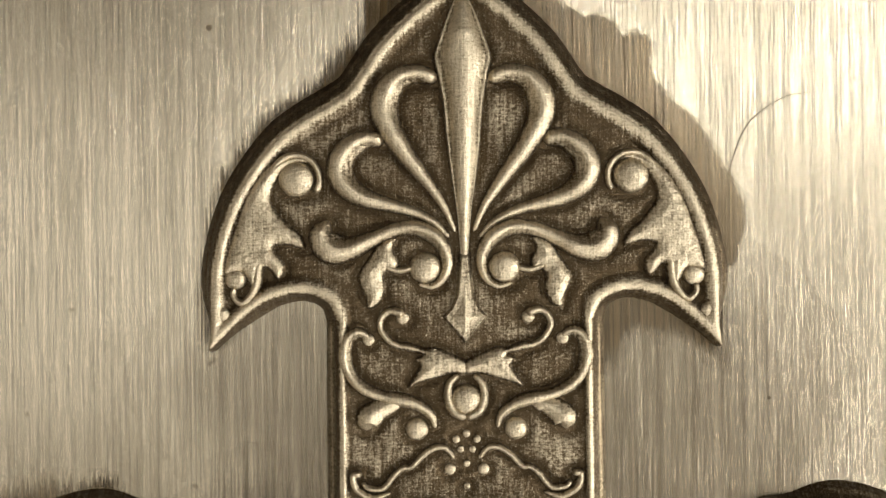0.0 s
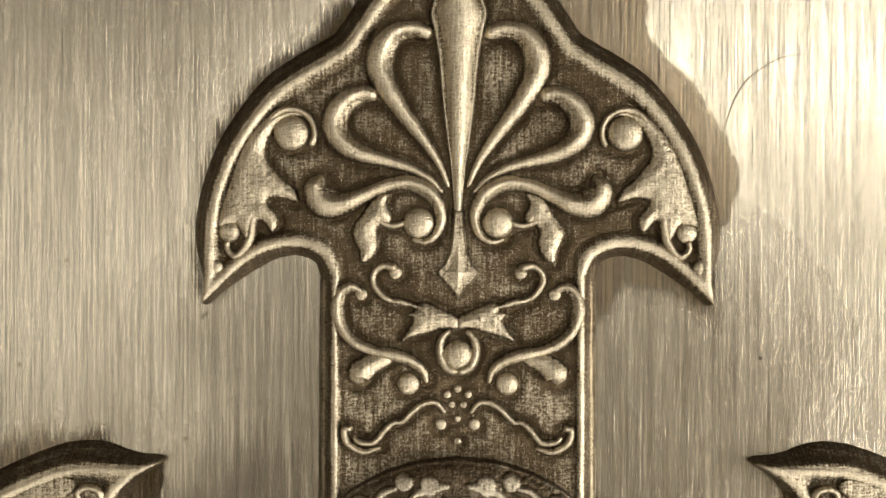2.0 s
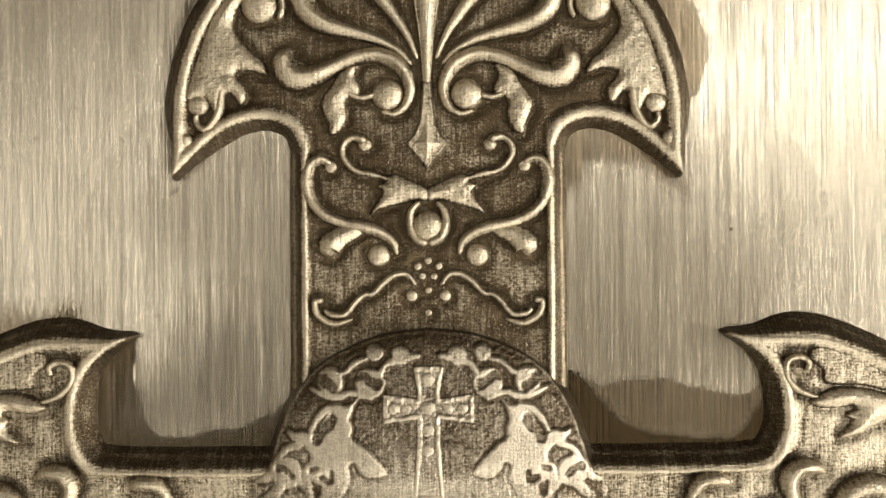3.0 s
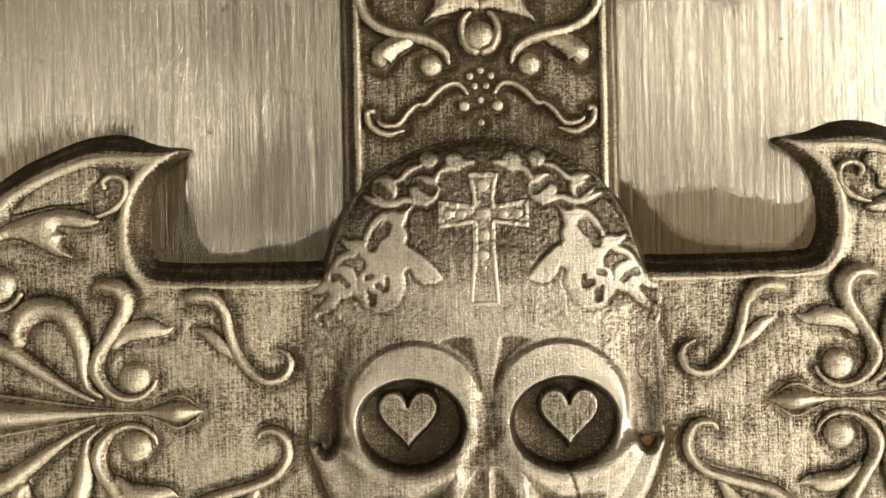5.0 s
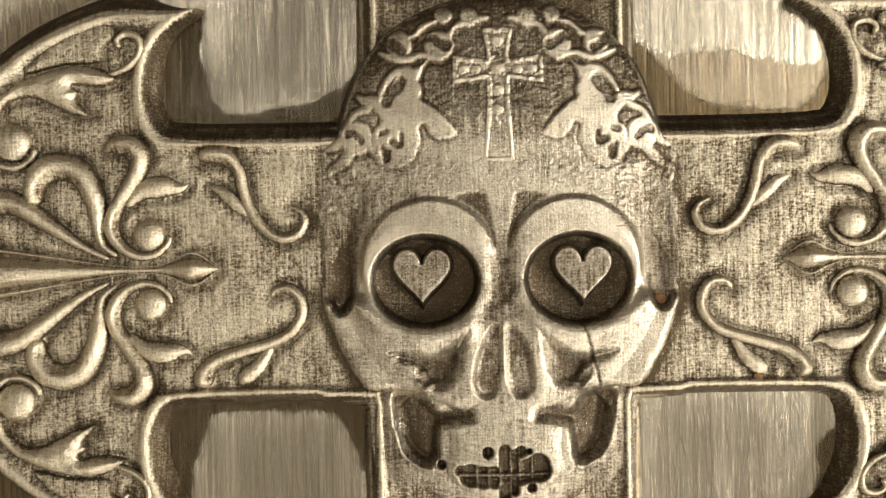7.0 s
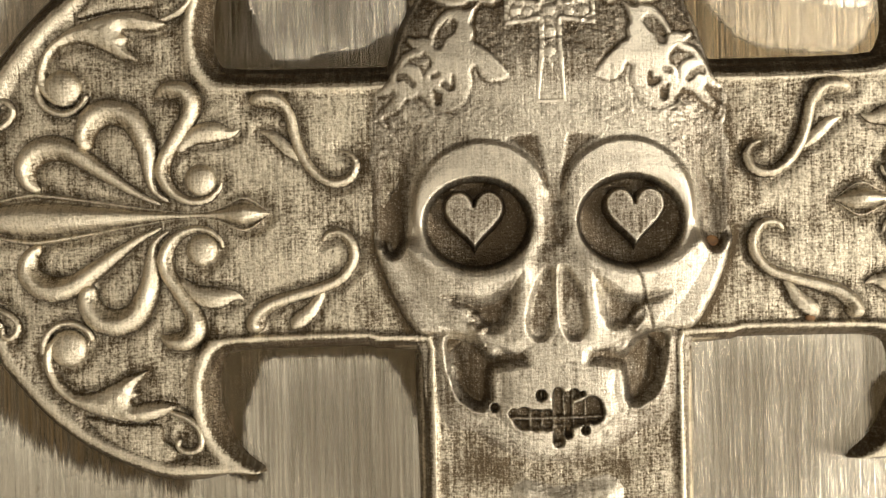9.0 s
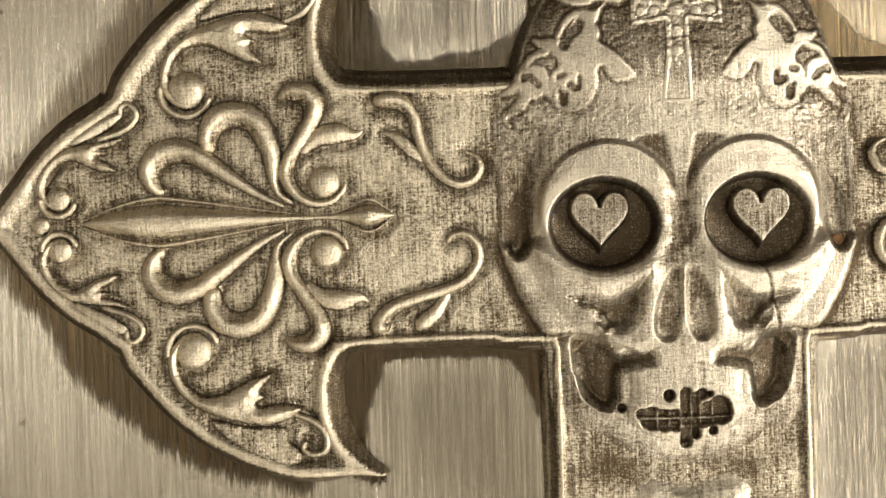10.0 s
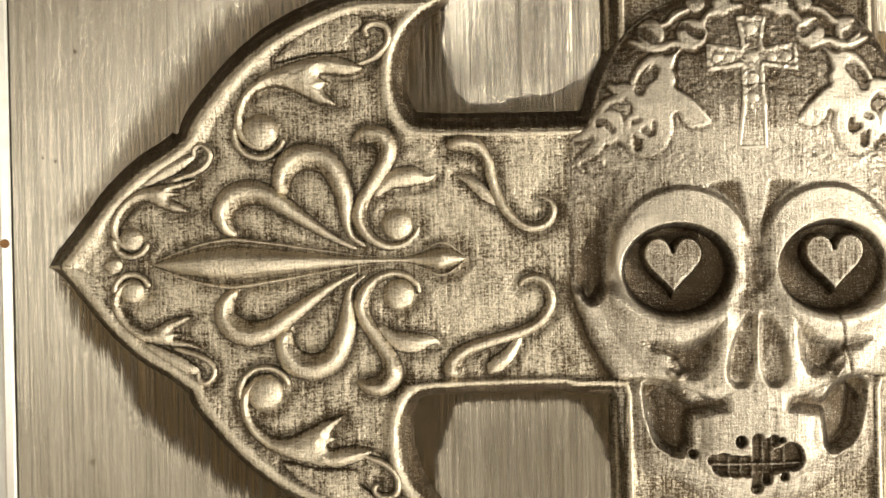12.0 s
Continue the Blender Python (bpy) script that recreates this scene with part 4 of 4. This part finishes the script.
    rub_shade = rub_shade - 0.48 * ease(recess, -0.1, 0.35) * (1 - 0.8 * ease(y, 0.5, 5.0)) - 0.4 * (1 - ease(crack, 0.05, 0.12)) - 0.18 * chips * ease(uneven(x, y, 0.35, 45), 0.1, 0.5)
    rub_shade = rub_shade - (0.38 * np.maximum(up, low)) * (1 - ease(cr, -0.05, 0.18)) * (y > -7.5) * (1 - ease(inside(JAW, ax, y), -0.1, 0.1))
    return GROUND + z, np.clip(rub_shade, 0.05, 1)


def skull_part():
    x, y = grid(-10.2, 10.2, -24.2, 14.9, 0.06)
    z, rub_shade = skull_field(x, y)
    return sheet("skull", x, y, z, z > GROUND - 0.75, SKULL, cross, "rubbed brass skull with heart eyes and a stitched mouth", rub_shade)


cross_body()
skull = skull_part()


def surface(x, y):
    """Height of the cross under a point that carries an ornament."""
    x, y = np.asarray(x, float), np.asarray(y, float)
    return np.maximum(GROUND, skull_field(x, y)[0])


def flat_ground(x, y):
    return np.full(np.shape(x), GROUND)


# ---- ornaments: swept scrolls, leaves, pearls
SECTION = np.array([-1.0, -0.97, -0.86, -0.68, -0.45, -0.2, 0.0, 0.2, 0.45, 0.68, 0.86, 0.97, 1.0])


def sweep(name, points, mirror=(1, 1), lift=0.52, most=0.62, parent=None, base=flat_ground, ridge=0.0, material=None, shine=0.78, flange=0.0, bent=False):
    """A rounded band along a curve of (x, y, width), tapering to its ends."""
    c = glide(points, 9)
    x, y, w = c[:, 0] * mirror[0], c[:, 1] * mirror[1], np.maximum(c[:, 2], 0.03)
    run = np.concatenate([[0], np.cumsum(np.hypot(np.diff(x), np.diff(y)))])
    to_end = np.minimum(run, run[-1] - run) / np.maximum(w / 2, 0.02)
    w = np.maximum(w * np.sqrt(np.clip(1 - (1 - np.clip(to_end, 0, 1)) ** 2, 0.004, 1)), 0.02)
    dx, dy = np.gradient(x), np.gradient(y)
    n = np.hypot(dx, dy) + 1e-9
    px, py = -dy / n, dx / n
    section = np.linspace(-1, 1, 37) if flange else SECTION
    k = len(section)
    top = np.minimum(w * lift, most)
    prof = (1 - section ** 2) ** 0.62
    if ridge:
        prof = prof * (0.80 + ridge * np.exp(-((section / 0.16) ** 2)))
    if flange:
        side = np.abs(section)
        prof = 0.12 + 0.88 * np.clip(1 - (side / flange) ** 2, 0, 1) ** 0.75 + 0.30 * np.exp(-(((side - 0.89) / 0.08) ** 2)) - 0.12 * (side > 0.99)
    # the inner side of a bend lies lower than its back
    turn = np.gradient(px) * dx + np.gradient(py) * dy
    turn = np.convolve(np.pad(turn / n ** 2, 6, mode="edge"), np.ones(13) / 13, mode="valid")
    inner = ease(np.tanh(-1.6 * turn)[:, None] * section, 0.05, 0.62) if bent else np.zeros((len(x), k))
    gx = x[:, None] + px[:, None] * section * w[:, None] / 2
    gy = y[:, None] + py[:, None] * section * w[:, None] / 2
    gz = base(gx, gy) + top[:, None] * prof * (1 - 0.5 * inner) - np.where(np.abs(section) > 0.99, 0.12, 0.0)
    verts = np.stack([gx, gy, gz], -1).reshape(-1, 3)
    i = np.arange(len(x) * k).reshape(len(x), k)
    a, b, cc, d = i[:-1, :-1], i[:-1, 1:], i[1:, 1:], i[1:, :-1]
    faces = np.stack([a, d, cc, b], -1).reshape(-1, 4)
    rub_shade = (ease(1 - np.abs(section), 0.0, 0.3) * shine * (1 - 0.42 * inner)).ravel()
    if flange:
        rub_shade = (np.clip(0.22 + 0.64 * ease(flange + 0.02 - side, 0.0, 0.25) + 0.6 * np.exp(-(((side - 0.89) / 0.08) ** 2)), 0, 0.88) * np.ones(len(x))[:, None]).ravel()
    if shine < 0.8:
        rub_shade = np.minimum(rub_shade, shine)
    return quads(name, verts, faces, material or BRASS, parent or cross, "", rub_shade)


def pearl(name, x, y, size, mirror=(1, 1), parent=None, base=flat_ground, tall=0.32, material=None):
    """A low round boss."""
    r, seg, rows = size / 2, 26, 8
    verts, rub_shade = [], []
    z0 = float(base(np.array([x * mirror[0]]), np.array([y * mirror[1]]))[0])
    for k in range(rows + 1):
        t = k / rows * math.pi / 2
        for s in range(seg):
            a = 2 * math.pi * s / seg
            verts.append((x * mirror[0] + r * math.cos(t) * math.cos(a), y * mirror[1] + r * math.cos(t) * math.sin(a), z0 - (0.08 if k == 0 else 0) + size * tall * math.sin(t)))
            rub_shade.append(0.40 + 0.34 * min(1, k / 2))
    faces = [(k * seg + s, k * seg + (s + 1) % seg, (k + 1) * seg + (s + 1) % seg, (k + 1) * seg + s) for k in range(rows) for s in range(seg)]
    return quads(name, verts, faces, material or BRASS, parent or cross, "", rub_shade)


def build_ornament(kind, points, mirrors):
    for m in mirrors:
        if kind == "ball":
            pearl("ball", points[0][0], points[0][1], points[0][2] * 0.96, m, tall=0.30 if points[0][2] > 0.7 else 0.20)
        elif kind == "leaf":
            sweep("leaf", [(x, y, max(w * 1.12, 0.34) if w > 0.2 else w) for x, y, w in points], m, 0.46, 0.70, ridge=0.06)
        elif kind == "tendril":
            sweep("tendril", [(x, y, w * 1.35) for x, y, w in points], m, 0.8, 0.5)
        elif kind == "spear":
            sweep("spear", [(x, y, w * 1.08) for x, y, w in points], m, 0.40, 0.95, flange=0.66 if points[0][1] == 0 else 0.82)
        else:
            sweep("scroll", [(x, y, w * 1.2) for x, y, w in points], m, 0.62, 0.76, bent=True)


for _kind, _points, _mirrors in ORNAMENTS:
    build_ornament(_kind, _points, _mirrors)


def solid_leaf(points, height, mirrors):
    """A cushioned leaf with worn veins, its edge dropping to the ground."""
    for m in mirrors:
        c = glide(points, 3, closed=True) * m
        lo, hi = c.min(0) - 0.2, c.max(0) + 0.2
        x, y = grid(lo[0], hi[0], lo[1], hi[1], 0.06)
        d = inside(c, x, y)
        t = 1 - np.clip(d / (1.5 * height + 0.12), 0, 1)
        z = GROUND + height * np.sqrt(np.clip(1 - t * t, 0, 1)) + 0.035 * uneven(x, y, 0.55, 61) * ease(d, 0.0, 0.3) + 0.02 * uneven(x, y, 0.2, 62) * ease(d, 0.0, 0.2)
        rub_shade = (0.46 + 0.6 * height) * ease(d, -0.02, 0.16) + 0.16 * uneven(x, y, 0.6, 63) * uneven(x, y, 0.25, 64)
        sheet("leaf", x, y, np.where(d > 0, z, GROUND - 0.15), d > -0.02, BRASS, cross, "", np.clip(rub_shade, 0.1, 0.86))


for _points, _height, _mirrors in PLATES:
    solid_leaf(_points, _height, _mirrors)



# ---- things on the skull: hearts in the eyes, forehead cross, filigree
def raised(name, outline, height, parent, base, soft=0.14, step=0.05, rub_top=0.55, material=None, groove=0.0, label=""):
    lo, hi = outline.min(0) - 0.3, outline.max(0) + 0.3
    x, y = grid(lo[0], hi[0], lo[1], hi[1], step)
    d = inside(outline, x, y)
    z = base(x, y) + height * ease(d, -soft, soft) - 0.05 * (1 - ease(d, -soft * 1.4, -soft * 0.5)) - groove * ease(d, 0.16, 0.3)
    rub_shade = rub_top * ease(d, -soft * 0.6, soft) + 0.3 * np.exp(-(((d - soft) / 0.1) ** 2)) - (0.25 * ease(d, 0.16, 0.3) if groove else 0)
    return sheet(name, x, y, z, d > -soft * 1.3, material or SKULL, parent, label, np.clip(rub_shade, 0, 1))


def heart_outline(cx, cy, w, h):
    out = []
    for k in range(72):
        a = 2 * math.pi * k / 72
        hx, hy = 16 * math.sin(a) ** 3, 13 * math.cos(a) - 5 * math.cos(2 * a) - 2 * math.cos(3 * a) - math.cos(4 * a)
        out.append((cx + hx / 32 * w, cy + (hy + 2.5) / 29 * h))
    return np.array(out)


for sx in (-1, 1):
    raised("heart", heart_outline(sx * 4.30 + 0.06, -0.72, 3.25, 3.3), 1.10, skull, lambda x, y: np.full(x.shape, GROUND - 0.42), 0.17, 0.045, 0.3, label="granular brass heart in the eye socket")

FORE_CROSS = np.array([(-0.82, 12.45), (0.78, 12.45), (0.55, 11.1), (0.58, 10.75), (1.2, 10.85), (2.35, 11.0), (2.35, 9.5), (1.2, 9.65), (0.58, 9.75), (0.55, 8.5), (0.8, 5.4), (-0.9, 5.4), (-0.62, 8.5),
                       (-0.62, 9.75), (-1.2, 9.65), (-2.4, 9.5), (-2.4, 11.0), (-1.2, 10.85), (-0.62, 10.75), (-0.6, 11.1)])
fore_cross = raised("forehead_cross", FORE_CROSS, 0.12, skull, lambda x, y: surface(x, y) - 0.075 * (1 - ease(y, 5.5, 9.0)), 0.07, 0.045, 0.70, groove=0.085, label="small raised cross on the forehead")
for px, py, size in ((-0.05, 11.75, 0.74), (-0.05, 10.25, 0.85), (-0.08, 9.1, 0.76), (-1.85, 10.25, 0.62), (-1.2, 10.22, 0.62), (1.0, 10.22, 0.62), (1.75, 10.22, 0.62), (-0.1, 8.1, 0.7)):
    pearl("boss", px, py, size, parent=fore_cross, base=surface, tall=0.16, material=SKULL)

LOZENGE = np.array([(0, 22.95), (-0.55, 23.6), (-1.15, 24.3), (-0.72, 24.75), (-0.42, 25.4), (-0.28, 26.4), (-0.2, 27.6), (0.2, 27.6), (0.28, 26.4), (0.42, 25.4), (0.72, 24.75), (1.15, 24.3), (0.55, 23.6)])


def lozenge():
    x, y = grid(-1.5, 1.5, 22.6, 27.8, 0.05)
    d = inside(LOZENGE, x, y)
    z = GROUND + np.interp(d, [-0.2, -0.05, 0.06, 0.16, 0.3, 1.0], [-0.2, 0.02, 0.34, 0.33, 0.34, 0.72])
    sheet("lozenge", x, y, z, d > -0.15, BRASS, cross, "", np.clip(0.45 + 0.6 * d, 0.3, 0.8))


lozenge()

# sharp ridge running down from each point of the arms
for sx in (-1, 1):
    sweep("point_ridge", [(sx * 38.1, 0.02, 0.10), (sx * 37.5, 0.0, 0.22), (sx * 36.8, 0.0, 0.30), (sx * 36.3, 0.0, 0.16)], lift=0.5, most=0.16, base=lambda x, y: np.interp(np.abs(x), [36.7, 38.15], [1.33, 0.0]))

# marks on the plate
for px, py, size in ((-13.8, 40.2, 0.34), (-36.4, 11.8, 0.24), (-37.6, 5.8, 0.16), (-38.3, 6.0, 0.14), (16.6, 19.6, 0.2)):
    pearl("pit", px, py, size, parent=plate, base=lambda x, y: np.zeros(np.shape(x)), tall=0.04, material=PIT)
for pts in ([(14.2, 29.8, 0.05), (14.6, 32.2, 0.06), (15.6, 34.6, 0.07), (17.5, 36.0, 0.06), (19.0, 36.3, 0.03)], [(9.6, -9.4, 0.02), (9.9, -10.3, 0.03), (10.0, -10.8, 0.02)]):
    sweep("scratch", pts, lift=0.2, most=0.008, parent=plate, base=lambda x, y: np.zeros(np.shape(x)), material=PIT)

# small rust spot on the lower scroll and at the plate's edge
for px, py, size in ((13.75, -6.35, 0.5), (13.6, -5.7, 0.35), (8.55, -2.1, 0.7)):
    pearl("rust_spot", px, py, size, base=flat_ground, tall=0.12, material=VERDIGRIS)
pearl("rust_spot", -40.5, 1.35, 0.55, parent=plate, base=lambda x, y: np.full(np.shape(x), -0.06), tall=0.05, material=VERDIGRIS)
